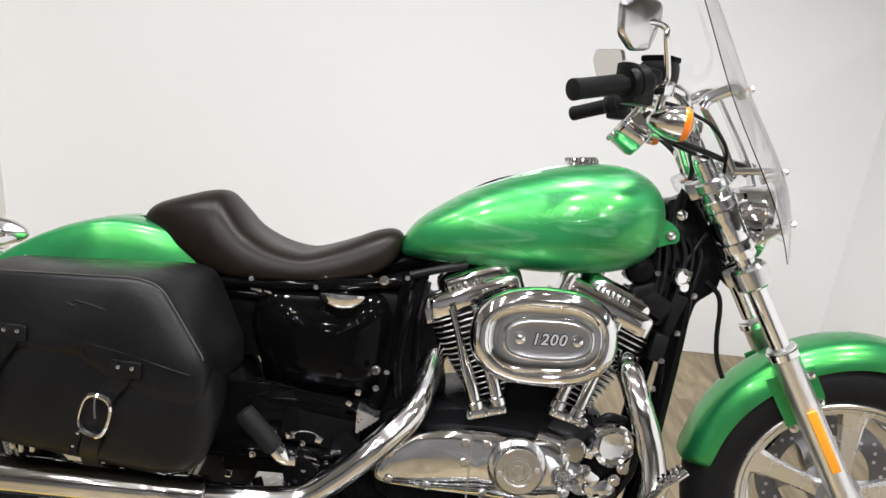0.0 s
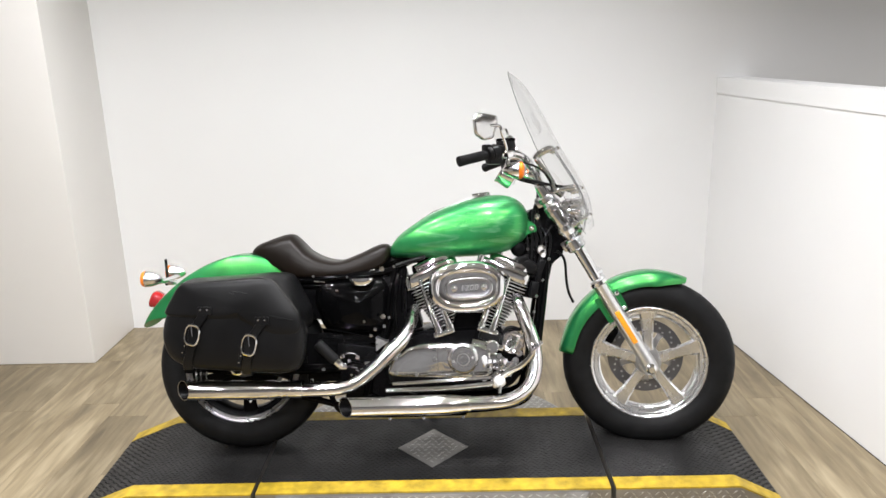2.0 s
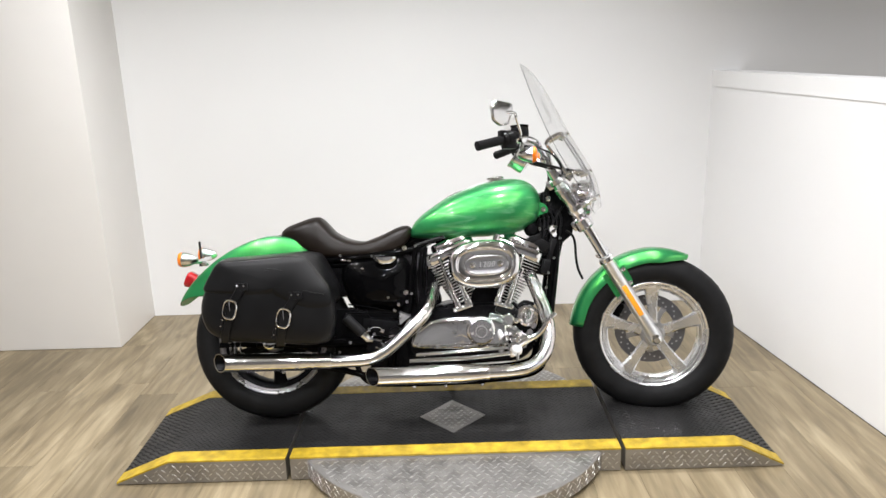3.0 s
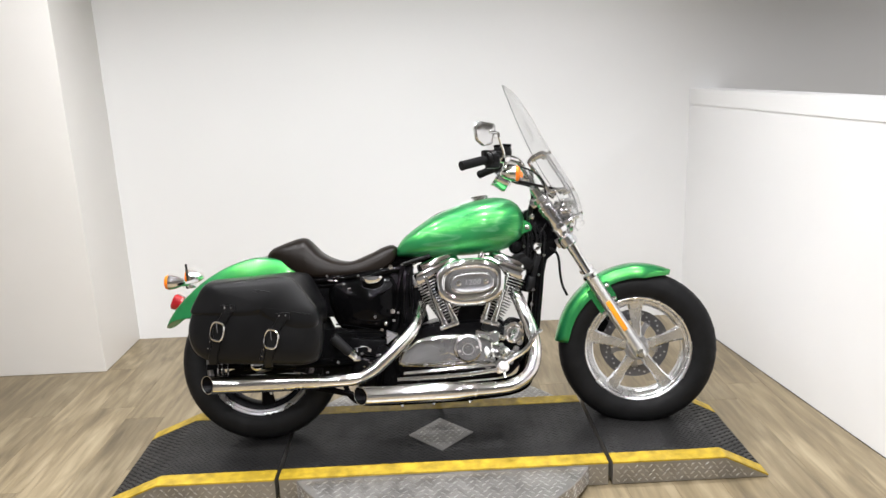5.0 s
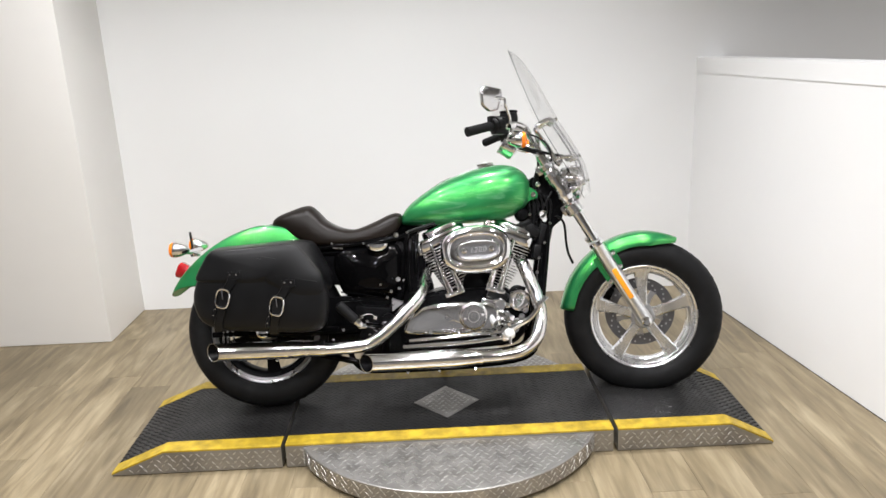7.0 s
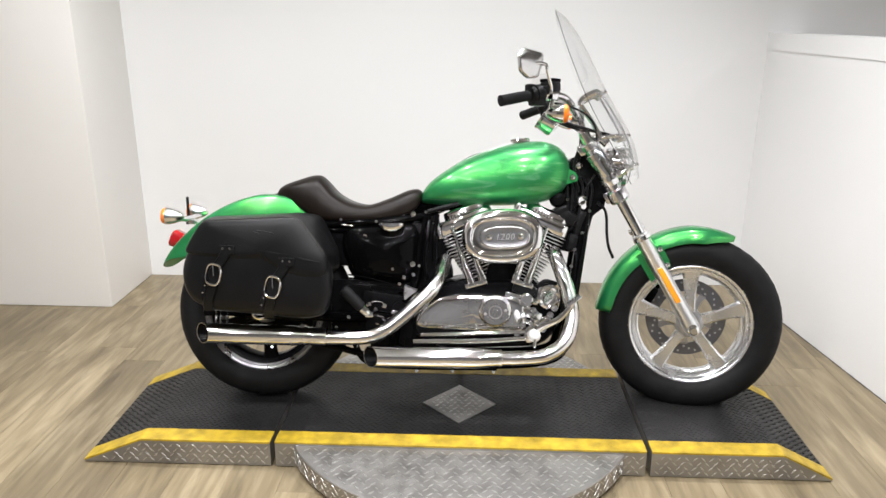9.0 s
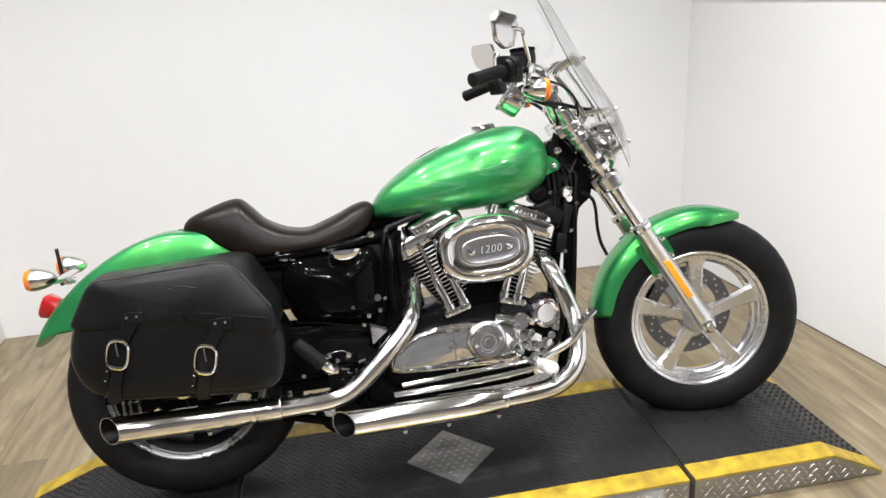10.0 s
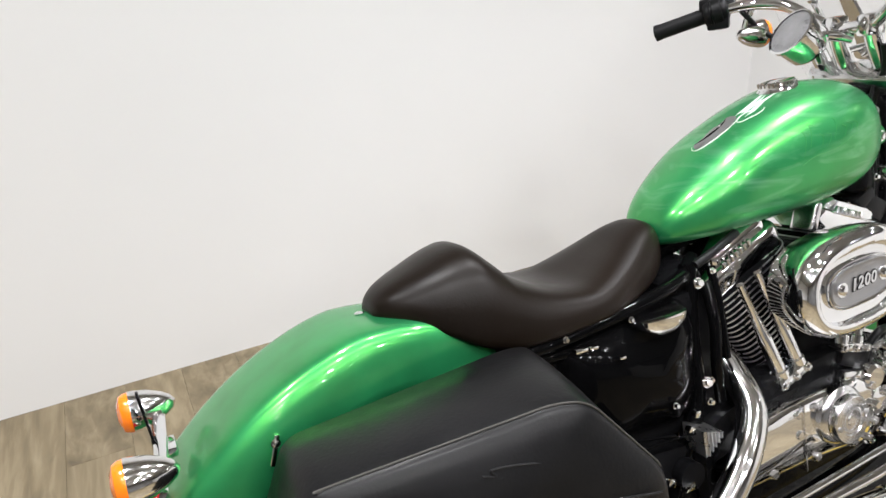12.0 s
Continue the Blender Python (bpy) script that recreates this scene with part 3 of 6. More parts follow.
    turned(bm, c, (0, 1, 0), [(0.020, -0.050), (0.038, -0.048), (0.046, -0.038), (0.052, -0.020), (0.052, 0.030), (0.046, 0.050), (0.020, 0.052)], 40)
    part("hub", place(bm), CAST, root)
    bm = B()
    y = 0.070
    turned(bm, c, (0, 1, 0), [(0.100, y), (0.146, y), (0.146, y + 0.005), (0.100, y + 0.005), (0.100, y)], 72, False)
    disc_part = part("brake_disc", place(bm), DARKGREY, root, "drilled dark steel brake disc")
    bm = B()
    for k in range(5):
        a = radians(start + 36 + 72 * k)
        d, n = Vector((math.cos(a), 0, math.sin(a))), Vector((-math.sin(a), 0, math.cos(a)))
        loft(bm, [[c + d * r + n * s * hw + Vector((0, yy, 0)) for s, yy in ((-1, y), (1, y), (1, y + 0.006), (-1, y + 0.006))] for r, hw in ((0.04, 0.02), (0.08, 0.010), (0.105, 0.014))])
    part("disc_carrier", place(bm), CAST, root)
    # silver dots on the solid disc stand for light seen through its holes
    bm = B()
    for k in range(40):
        a = 2 * math.pi * k / 40
        r = 0.113 + 0.010 * (k % 3)
        p = c + Vector((r * math.cos(a), y - 0.0015, r * math.sin(a)))
        cyl(bm, p, p + Vector((0, 0.001, 0)), 0.0042, seg=10)
    tagged(part("bright_hole_dots", place(bm), SILVER, disc_part), kind="stuff")
    return root


TRACK = Vector((0.0, -0.018, 0.0))
wheel("front_wheel", AXLE_F + TRACK, 0.3235, 0.066, 91, steered, "black tyre on a five-spoke cast aluminium wheel", 1.0)
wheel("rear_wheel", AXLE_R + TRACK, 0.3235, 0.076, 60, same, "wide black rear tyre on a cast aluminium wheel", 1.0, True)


# forks
def fork_at(s):
    """A point on the fork's middle line, s from 0 at the top clamp to 1 at the axle."""
    return Vector((0.425, 0, 0.962)).lerp(AXLE_F, s)


DOWN = (AXLE_F - Vector((0.425, 0, 0.962))).normalized()
AHEAD = Vector((-DOWN.z, 0, DOWN.x))
for side in (-1, 1):
    yy = Vector((0, side * 0.113, 0))
    bm = B()
    cyl(bm, fork_at(-0.03) + yy, fork_at(0.60) + yy, 0.0195)
    leg = part("fork_tube", steered(bm), CHROME, bike, "chrome fork tube")
    bm = B()
    d = DOWN
    L = (AXLE_F - fork_at(0)).length
    turned(bm, fork_at(0) + yy, d, [(0.0205, 0.495 * L), (0.029, 0.500 * L), (0.030, 0.515 * L), (0.030, 0.525 * L), (0.0265, 0.535 * L), (0.0265, 0.93 * L), (0.0285, 0.955 * L), (0.029, 1.0 * L), (0.022, 1.028 * L), (0.010, 1.035 * L)], 32)
    slider = part("fork_slider", steered(bm), SLIDER, bike, "silver cast alloy fork slider")
    bm = B()
    turned(bm, fork_at(0) + yy, d, [(0.0285, 0.505 * L), (0.032, 0.508 * L), (0.032, 0.525 * L), (0.0285, 0.530 * L)], 32, False)
    part("seal_ring", steered(bm), CHROME, slider)
    # amber reflector on the outer face of the slider
    bm = B()
    m = Matrix((AHEAD, (0, side, 0), -d)).transposed().to_4x4() if side > 0 else Matrix((AHEAD, (0, side, 0), d)).transposed().to_4x4()
    box(bm, fork_at(0.765) + yy + Vector((0, side * 0.0275, 0)) + 0.002 * AHEAD, (0.020, 0.008, 0.138), m, 0.003)
    part("reflector", steered(bm), REFLECT, slider, "long amber reflector")
    bm = B()
    turned(bm, AXLE_F + yy + Vector((0, side * 0.022, 0)), (0, side, 0), [(0.020, 0), (0.020, 0.008), (0.015, 0.011), (0.015, 0.022), (0.011, 0.026)], 12)
    part("axle_nut", steered(bm), CHROME, slider)
    # fork covers between the clamps
    bm = B()
    turned(bm, fork_at(0) + yy, d, [(0.026, 0.05 * L), (0.028, 0.055 * L), (0.028, 0.235 * L), (0.026, 0.24 * L)], 32)
    part("fork_cover", steered(bm), CHROME, leg)
    bm = B()
    for s in (0.02, 0.072):
        turned(bm, fork_at(0) + yy, d, [(0.030, s * L), (0.033, (s + 0.004) * L), (0.033, (s + 0.026) * L), (0.030, (s + 0.03) * L)], 32)
    for s in (0.262,):
        turned(bm, fork_at(0) + yy, d, [(0.031, s * L), (0.036, (s + 0.008) * L), (0.036, (s + 0.055) * L), (0.031, (s + 0.062) * L)], 32)
    turned(bm, fork_at(-0.055) + yy, d, [(0.012, 0), (0.016, 0.004), (0.018, 0.018)], 24)
    pieces("fork_clamp", steered(bm), POLISHED, leg)
for side in (-1, 1):
    for s in (0.115, 0.205):
        bm = B()
        p = fork_at(s) + Vector((0, side * 0.113, 0))
        turned(bm, p, DOWN, [(0.0285, -0.009), (0.0335, -0.008), (0.0335, 0.008), (0.0285, 0.009)], 28, False)
        box(bm, p + 0.040 * AHEAD, (0.020, 0.020, 0.016), Matrix((AHEAD, (0, 1, 0), -DOWN)).transposed().to_4x4(), 0.003)
        bolt(bm, p + 0.040 * AHEAD + Vector((0, side * 0.010, 0)), (0, side, 0), 0.0055, 0.006)
        part("windshield_clamp", steered(bm), CHROME, bike, "chrome windshield clamp")
bm = B()
for s, t in ((0.035, 0.040), (0.285, 0.044)):
    box(bm, fork_at(s) - 0.018 * AHEAD, (0.060, 0.20, t), Matrix((AHEAD, (0, 1, 0), -DOWN)).transposed().to_4x4(), 0.010)
pieces("triple_clamp", steered(bm), POLISHED, bike, "polished triple clamps")
bm = B()
cyl(bm, HEAD + 0.045 * UP, HEAD - 0.12 * UP, 0.034)
box(bm, (0.375, 0, 0.805), (0.09, 0.05, 0.10), None, 0.015)
part("steering_head", bm, BLACK, bike)

# front fender with its side stays
bm = B()
rings = []
for k in range(41):
    a = radians(66 + (173 - 66) * k / 40)
    tip = min(1, (k + 0.3) / 7) ** 0.6 * min(1, (40 - k) / 3 + 0.75)
    R = float(np.interp(66 + 107 * k / 40, (66, 92, 110, 130, 150, 165, 173), (0.354, 0.3555, 0.350, 0.343, 0.3405, 0.3385, 0.342)))
    ring = []
    for j in range(17):
        u = -1 + 2 * j / 16
        drop = 0.010 * u * u + 0.040 * abs(u) ** 5 * (0.1 + 0.9 * min(1, (k + 0.3) / 7) ** 0.8)
        ring.append(AXLE_F + TRACK + Vector(((R - drop) * math.cos(a), 0.078 * u * (0.25 + 0.75 * tip) * (1 - 0.05 * abs(u) ** 6), (R - drop) * math.sin(a))))
    rings.append(ring)
outer = rings
mid = AXLE_F + TRACK
inner = [[mid + (q - mid) * 0.988 for q in ring] for ring in rings]
loft(bm, [o + list(reversed(i)) for o, i in zip(outer, inner)])
fender = part("front_fender", steered(bm), GREEN, bike, "bright green painted front fender", 60)
for side in (-1, 1):
    bm = B()
    y = side * 0.090
    base = fork_at(0.69)
    for top_s, low_s, a0, a1, tip in ((0.590, 0.705, 0.048, 0.046, 0.040), (0.585, 0.750, -0.022, -0.022, -0.024)):
        pts = [fork_at(top_s) + a0 * AHEAD, fork_at(low_s - 0.03) + a1 * AHEAD, fork_at(low_s) + tip * AHEAD, fork_at(low_s) + (tip - 0.014) * AHEAD, fork_at(low_s - 0.03) + (a1 - 0.024) * AHEAD, fork_at(top_s) + (a0 - 0.026) * AHEAD]
        loft(bm, [[p + Vector((0, y + o, 0)) for p in pts] for o in (-0.003, 0.003)])
    part("fender_stay", steered(bm), GREEN, fender)
    bm = B()
    for s, o in ((0.690, 0.032), (0.735, -0.034), (0.61, 0.036)):
        bolt(bm, fork_at(s) + o * AHEAD + Vector((0, y + side * 0.003, 0)), (0, side, 0), 0.007)
    pieces("stay_bolt", steered(bm), CHROME, fender)
# caliper behind the far leg
bm = B()
box(bm, (0.675, 0.105, 0.385), (0.075, 0.06, 0.12), Matrix.Rotation(radians(28), 4, "Y"), 0.015)
box(bm, (0.668, 0.065, 0.372), (0.060, 0.05, 0.09), Matrix.Rotation(radians(28), 4, "Y"), 0.012)
part("brake_caliper", steered(bm), SATIN, bike, "black brake caliper")

# headlight
bm = B()
turned(bm, (0.470, 0, 0.872), (1, 0, -0.10), [(0.012, -0.002), (0.035, 0.004), (0.058, 0.024), (0.070, 0.055), (0.074, 0.085), (0.078, 0.090), (0.078, 0.104), (0.072, 0.108)], 40, False)
light = part("headlight", steered(bm), CHROME, bike, "round chrome headlight")
bm = B()
turned(bm, (0.470, 0, 0.872), (1, 0, -0.10), [(0.073, 0.104), (0.060, 0.113), (0.035, 0.119), (0.005, 0.121)], 40)
part("headlight_lens", steered(bm), DIAL, light, "clear headlight lens")
bm = B()
tube(bm, [(0.43, 0, 0.955), (0.47, 0, 0.965), (0.50, 0, 0.945)], 0.016)
part("headlight_bracket", steered(bm), CHROME, light)

# windshield
def shield_point(x, z, w, u):
    q = abs(u) * w / 0.268
    bulge = 0.085 * ((w / 0.268) ** 2 - q * q)
    return Vector((x + 0.87 * bulge, u * w, z + 0.45 * bulge - 0.012 * (w / 0.268) ** 2))


rows = dense([(0.578, 0.818, 0.195), (0.545, 0.880, 0.246), (0.506, 0.955, 0.268), (0.422, 1.105, 0.262), (0.352, 1.270, 0.235), (0.318, 1.365, 0.180), (0.305, 1.402, 0.115), (0.300, 1.420, 0.030)], 4)
bm = B()
front, back_ = [], []
for x, z, w in rows:
    ring = []
    for j in range(25):
        ring.append(shield_point(x, z, w, -1 + 2 * j / 24))
    front.append(ring)
for ring in front:
    back_.append([q - Vector((0.0017, 0, 0.0009)) for q in ring])
loft(bm, [a + list(reversed(b)) for a, b in zip(front, back_)])
shield = part("windshield", steered(bm), GLASS, bike, "clear curved polycarbonate windshield")
shield.visible_shadow = False
for side in (-1, 1):
    bm = B()
    y = side * 0.115
    strap = []
    for want in (1.105, 0.985, 0.865):
        q = min((shield_point(x, z, w, y / w) for x, z, w in rows if w > 0.13), key=lambda p: abs(p.z - want))
        strap.append((q.x - 0.010, q.z - 0.005))
    line = spline([(x, y, z) for x, z in strap], 5)
    wide = [0.015 + 0.013 * min(1.0, i / (0.6 * (len(line) - 1))) for i in range(len(line))]
    loft(bm, [[q + Vector((0.003 * a, k * b, 0.002 * a)) for a, b in ((-1, -1), (1, -1), (1, 1), (-1, 1))] for q, k in zip(line, wide)])
    bracket = part("windshield_bracket", steered(bm), POLISHED, bike, "polished windshield bracket")
    bm = B()
    (xa, za), (xb, zb), (xc, zc) = strap
    tube(bm, [(xa - 0.002, y, za - 0.006), (xa - 0.02, y * 0.98, za + 0.004), (xa - 0.06, y * 0.95, za - 0.016), (xa - 0.072, y * 0.95, za - 0.034)], 0.0125)
    tube(bm, [(xa - 0.070, y * 0.95, za - 0.034), (xa - 0.030, y, za - 0.09), (xa + 0.004, y, za - 0.150)], 0.007)
    tube(bm, [(xa + 0.004, y, za - 0.150), (0.5 * (xa + xb) + 0.02, y, zb + 0.005), (xb - 0.002, y, zb + 0.004)], 0.0075)
    cyl(bm, (xb - 0.004, y, zb), (xb - 0.030, y, zb - 0.012), 0.010)
    cyl(bm, (xc - 0.004, y, zc), (0.510, y, 0.815), 0.0075)
    pieces("bracket_arm", steered(bm), CHROME, bracket)
    bm = B()
    for x, z in strap:
        bolt(bm, (x + 0.011, y, z + 0.006), (0.87, 0, 0.48), 0.006, 0.006)
        cyl(bm, (x - 0.012, y, z - 0.006), (x - 0.002, y, z - 0.001), 0.012)
    pieces("bracket_screw", steered(bm), CHROME, bracket)

# handlebar
bm = B()
bar = [(0.146, -0.345, 1.071), (0.239, -0.270, 1.096), (0.300, -0.205, 1.105), (0.352, -0.150, 1.092), (0.378, -0.090, 1.055), (0.392, -0.045, 1.035), (0.394, 0, 1.033)]
bar = bar + [(x, -y, z) for x, y, z in reversed(bar[:-1])]
tube(bm, bar, 0.0127, 18)
hb = part("handlebar", barred(bm), CHROME, bike, "chrome pulled-back handlebar")
bm = B()
for side in (-1, 1):
    tube(bm, [(0.425, side * 0.045, 0.955), (0.405, side * 0.045, 1.0), (0.393, side * 0.045, 1.034)], 0.017)
    box(bm, (0.393, side * 0.045, 1.036), (0.046, 0.034, 0.044), None, 0.010)
pieces("riser", barred(bm), CHROME, hb)
for side in (-1, 1):
    o, i = Vector((0.146, side * 0.345, 1.071)), Vector((0.239, side * 0.270, 1.096))
    d = (i - o).normalized()
    bm = B()
    prof = [(0.012, -0.006), (0.0185, -0.004), (0.0185, 0.006)]
    for k in range(12):
        prof += [(0.0180, 0.010 + 0.008 * k), (0.0172, 0.013 + 0.008 * k)]
    prof += [(0.0185, 0.110), (0.012, 0.112)]
    turned(bm, o, d, prof, 28)
    part("grip", barred(bm), RUBBER, hb, "black rubber grip", 60)
    bm = B()
    turned(bm, o + d * 0.112, d, [(0.013, 0.0), (0.027, 0.001), (0.030, 0.006), (0.030, 0.013), (0.0275, 0.015), (0.0275, 0.018), (0.031, 0.020), (0.031, 0.040), (0.0275, 0.042), (0.0275, 0.045), (0.025, 0.052), (0.013, 0.058)], 28)
    box(bm, o + d * 0.142 + Vector((0.002, 0, -0.020)), (0.050, 0.040, 0.040), Matrix.Rotation(radians(-side * 38), 4, "Z"), 0.008)
    box(bm, o + d * 0.130 + Vector((-0.012, side * 0.010, 0.018)), (0.026, 0.030, 0.030), Matrix.Rotation(radians(-side * 38), 4, "Z"), 0.006)
    box(bm, o + d * 0.150 + Vector((0.010, 0, 0.010)), (0.050, 0.034, 0.030), Matrix.Rotation(radians(-side * 38), 4, "Z"), 0.010)
    sw = part("switch_housing", barred(bm), PLASTIC, hb, "black switch housing")
    bm = B()
    for k in range(3):
        box(bm, o + d * (0.122 + 0.012 * k) + Vector((-0.018, side * 0.014, -0.012 + 0.010 * k)), (0.010, 0.010, 0.008), None, 0.002)
    pieces("switch_button", barred(bm), DARKGREY, sw)
    # mirror
    mb = Vector((0.300, side * 0.272, 1.098))
    mc = Vector((0.236, -0.335, 1.188) if side < 0 else (0.219, 0.350, 1.196))
    bm = B()
    elbow = mc + Vector((0.052, -side * 0.038, 0.004))
    tube(bm, [mb, mb + Vector((0.002, 0, 0.02)), elbow - Vector((0, 0, 0.022)), elbow - Vector((0.002, 0, 0.006)), elbow - Vector((0.012, -side * 0.006, 0)), mc + Vector((0.024, -side * 0.012, 0.004)), mc + Vector((0.012, -side * 0.004, 0.002))], 0.0055, 12)
    stem = part("mirror_stem", barred(bm), CHROME, hb, "chrome mirror stem")
    face = Vector((-0.80, 0.62, 0.06) if side < 0 else (-1.0, -0.85, -0.36)).normalized()
    sx = Vector((0, 0, 1)).cross(face).normalized()
    sz = face.cross(sx)
    out = rounded([(-0.058, 0.008), (-0.054, 0.040), (0.042, 0.046), (0.060, 0.020), (0.050, -0.028), (0.010, -0.048), (-0.036, -0.040)], 5, 0.011)
    if side > 0:
        out = [(-x, z) for x, z in out]
    def ring(k, h):
        return [mc + sx * (x * k) + sz * (z * k) + face * h for x, z in out]
    bm = B()
    loft(bm, [ring(1.0, 0.004), ring(1.0, -0.002), ring(0.97, -0.0065), ring(0.90, -0.0090), ring(0.60, -0.0112), ring(0.30, -0.0122), ring(0.05, -0.0125)])
    part("mirror_shell", barred(bm), POLISHED, stem, "chrome mirror shell")
    bm = B()
    loft(bm, [ring(0.97, 0.0035), ring(0.965, 0.0052)])
    part("mirror_glass", barred(bm), MIRROR, stem, "rear-view mirror glass", 10)
# front brake reservoir on the right of the bar
bm = B()
m = Matrix.Rotation(radians(-40), 4, "Z")
box(bm, (0.296, -0.205, 1.126), (0.062, 0.050, 0.042), m, 0.014)
part("brake_reservoir", barred(bm), PLASTIC, hb, "black front brake reservoir")
bm = B()
box(bm, (0.296, -0.205, 1.149), (0.058, 0.046, 0.012), m, 0.005)
part("reservoir_lid", barred(bm), BLACK, hb)
bm = B()
box(bm, (0.295, -0.205, 1.100), (0.060, 0.036, 0.034), m, 0.010)
part("lever_perch", barred(bm), CHROME, hb)
# speedometer in a chrome cup
face = Vector((-0.80, 0.0, 0.60)).normalized()
sc = Vector((0.264, 0.022, 1.042))
bm = B()
turned(bm, sc, -face, [(0.046, -0.004), (0.050, -0.003), (0.050, 0.004), (0.046, 0.008), (0.046, 0.050), (0.040, 0.060), (0.015, 0.064)], 40, False)
sp = part("speedometer", barred(bm), CHROME, hb, "speedometer in a chrome cup")
bm = B()
turned(bm, sc, face, [(0.0455, 0.0), (0.0455, 0.0015)], 40)
part("speedometer_dial", barred(bm), DIAL, sp, "grey round dial")
bm = B()
sxx = Vector((0, 1, 0))
syy = face.cross(sxx)
for k in range(21):
    a = radians(-40 + 260 * k / 20)
    dd = math.cos(a) * sxx + math.sin(a) * syy
    n = face.cross(dd)
    q = sc + face * 0.0022
    loft(bm, [[q + dd * r + n * 0.0004 * s + face * h for s, h in ((-1, 0), (1, 0), (1, 0.0006), (-1, 0.0006))] for r in (0.034 if k % 2 else 0.030, 0.040)])
pieces("dial_mark", barred(bm), DARKGREY, sp)
bm = B()
tube(bm, [(0.325, 0.030, 1.03), (0.37, 0.02, 1.02), (0.395, 0.0, 1.01)], 0.010)
part("speedometer_bracket", barred(bm), CHROME, sp)


def bullet_lamp(name, back, axis, r, length, parent, place, lens_label):
    """A chrome bullet lamp whose lens faces along axis."""
    bm = B()
    turned(bm, back, axis, [(0.003, 0), (r * 0.35, length * 0.08), (r * 0.62, length * 0.28), (r * 0.86, length * 0.58), (r * 0.98, length * 0.86), (r, length)], 32)
    body = part(name, place(bm), PIPECHROME, parent, "chrome bullet turn signal")
    bm = B()
    turned(bm, Vector(back) + Vector(axis).normalized() * length, axis, [(r * 0.98, 0), (r * 0.97, 0.006), (r * 0.86, 0.013), (r * 0.5, 0.018), (0.003, 0.019)], 32)
    part("amber_lens", place(bm), AMBER, body, lens_label)
    return body


for side in (-1, 1):
    y = side * 0.225
    body = bullet_lamp("front_turn_signal", (0.283, y, 1.041), (1, 0, -0.05), 0.032, 0.062, bike, barred, "amber turn signal lens")
    bm = B()
    tube(bm, [(0.300, y, 1.045), (0.305, y * 0.97, 1.075), (0.315, y * 0.93, 1.098)], 0.008)
    part("signal_stalk", barred(bm), CHROME, body)
# cables
for pts, r in (([(0.285, -0.215, 1.062), (0.320, -0.190, 1.028), (0.398, -0.150, 1.004), (0.455, -0.105, 0.988), (0.508, -0.060, 0.975), (0.520, -0.02, 0.960)], 0.0062),
               ([(0.280, -0.205, 1.060), (0.330, -0.165, 1.018), (0.392, -0.120, 0.996), (0.430, -0.075, 0.980), (0.455, -0.045, 0.950)], 0.0045),
               ([(0.300, -0.205, 1.085), (0.345, -0.19, 1.078), (0.378, -0.15, 1.068), (0.415, -0.145, 1.050), (0.450, -0.13, 1.010), (0.460, -0.10, 0.960)], 0.0038),
               ([(0.395, -0.075, 1.000), (0.405, -0.07, 0.955), (0.400, -0.05, 0.86), (0.43, -0.05, 0.74)], 0.006),
               ([(0.300, 0.215, 1.085), (0.35, 0.20, 1.03), (0.41, 0.12, 0.97), (0.42, 0.07, 0.88), (0.42, 0.05, 0.72)], 0.006),
               ([(0.470, -0.060, 0.735), (0.496, -0.062, 0.712), (0.505, -0.062, 0.680), (0.508, -0.060, 0.625), (0.516, -0.060, 0.575), (0.534, -0.058, 0.533)], 0.0052),
               ([(0.40, -0.055, 0.93), (0.385, -0.06, 0.87), (0.395, -0.065, 0.80), (0.43, -0.06, 0.735)], 0.0055)):
    bm = B()
    tube(bm, pts, r, 10)
    part("cable", steered(bm), PLASTIC, bike)

# tank
TANK = [(x + 0.008, lo + 0.003, hi + 0.003, w, f) for x, lo, hi, w, f in [(-0.186, 0.722, 0.738, 0.020, 0.5), (-0.176, 0.716, 0.766, 0.050, 0.48), (-0.150, 0.712, 0.798, 0.073, 0.46), (-0.10, 0.710, 0.836, 0.097, 0.44), (-0.03, 0.710, 0.878, 0.116, 0.42),
        (0.06, 0.710, 0.914, 0.124, 0.42), (0.15, 0.712, 0.939, 0.134, 0.43), (0.22, 0.718, 0.948, 0.137, 0.44), (0.272, 0.729, 0.944, 0.131, 0.45), (0.310, 0.747, 0.929, 0.117, 0.46),
        (0.335, 0.771, 0.906, 0.095, 0.47), (0.349, 0.798, 0.880, 0.064, 0.48), (0.3545, 0.826, 0.854, 0.024, 0.5)]]
bm = B()
sections(bm, dense(TANK, 5), 64, 2.5, 2.7)
tank = part("fuel_tank", bm, TANKGREEN, bike, "bright green pearl fuel tank", 70)
bm = B()
turned(bm, (0.185, -0.004, 0.936), (-0.10, 0, 1), [(0.040, 0), (0.041, 0.006), (0.036, 0.010), (0.034, 0.012), (0.034, 0.020), (0.031, 0.024), (0.010, 0.027)], 40)
for k in range(24):
    a = 2 * math.pi * k / 24
    cyl(bm, (0.1835 + 0.0335 * math.cos(a), -0.004 + 0.0335 * math.sin(a), 0.949), (0.1825 + 0.0335 * math.cos(a), -0.004 + 0.0335 * math.sin(a), 0.957), 0.0024, seg=6)
part("fuel_cap", bm, CHROME, tank, "chrome screw fuel cap")
bm = B()
pts = rounded([(0.315, 0.845), (0.345, 0.855), (0.383, 0.832), (0.386, 0.806), (0.362, 0.800), (0.315, 0.78)], 5, 0.016)
loft(bm, [[(x, y, z) for x, z in pts] for y in (-0.080, -0.070)])
loft(bm, [[(x, y, z) for x, z in pts] for y in (0.070, 0.080)])
pieces("tank_mount", bm, GREEN, tank, "green tank mounting ear")
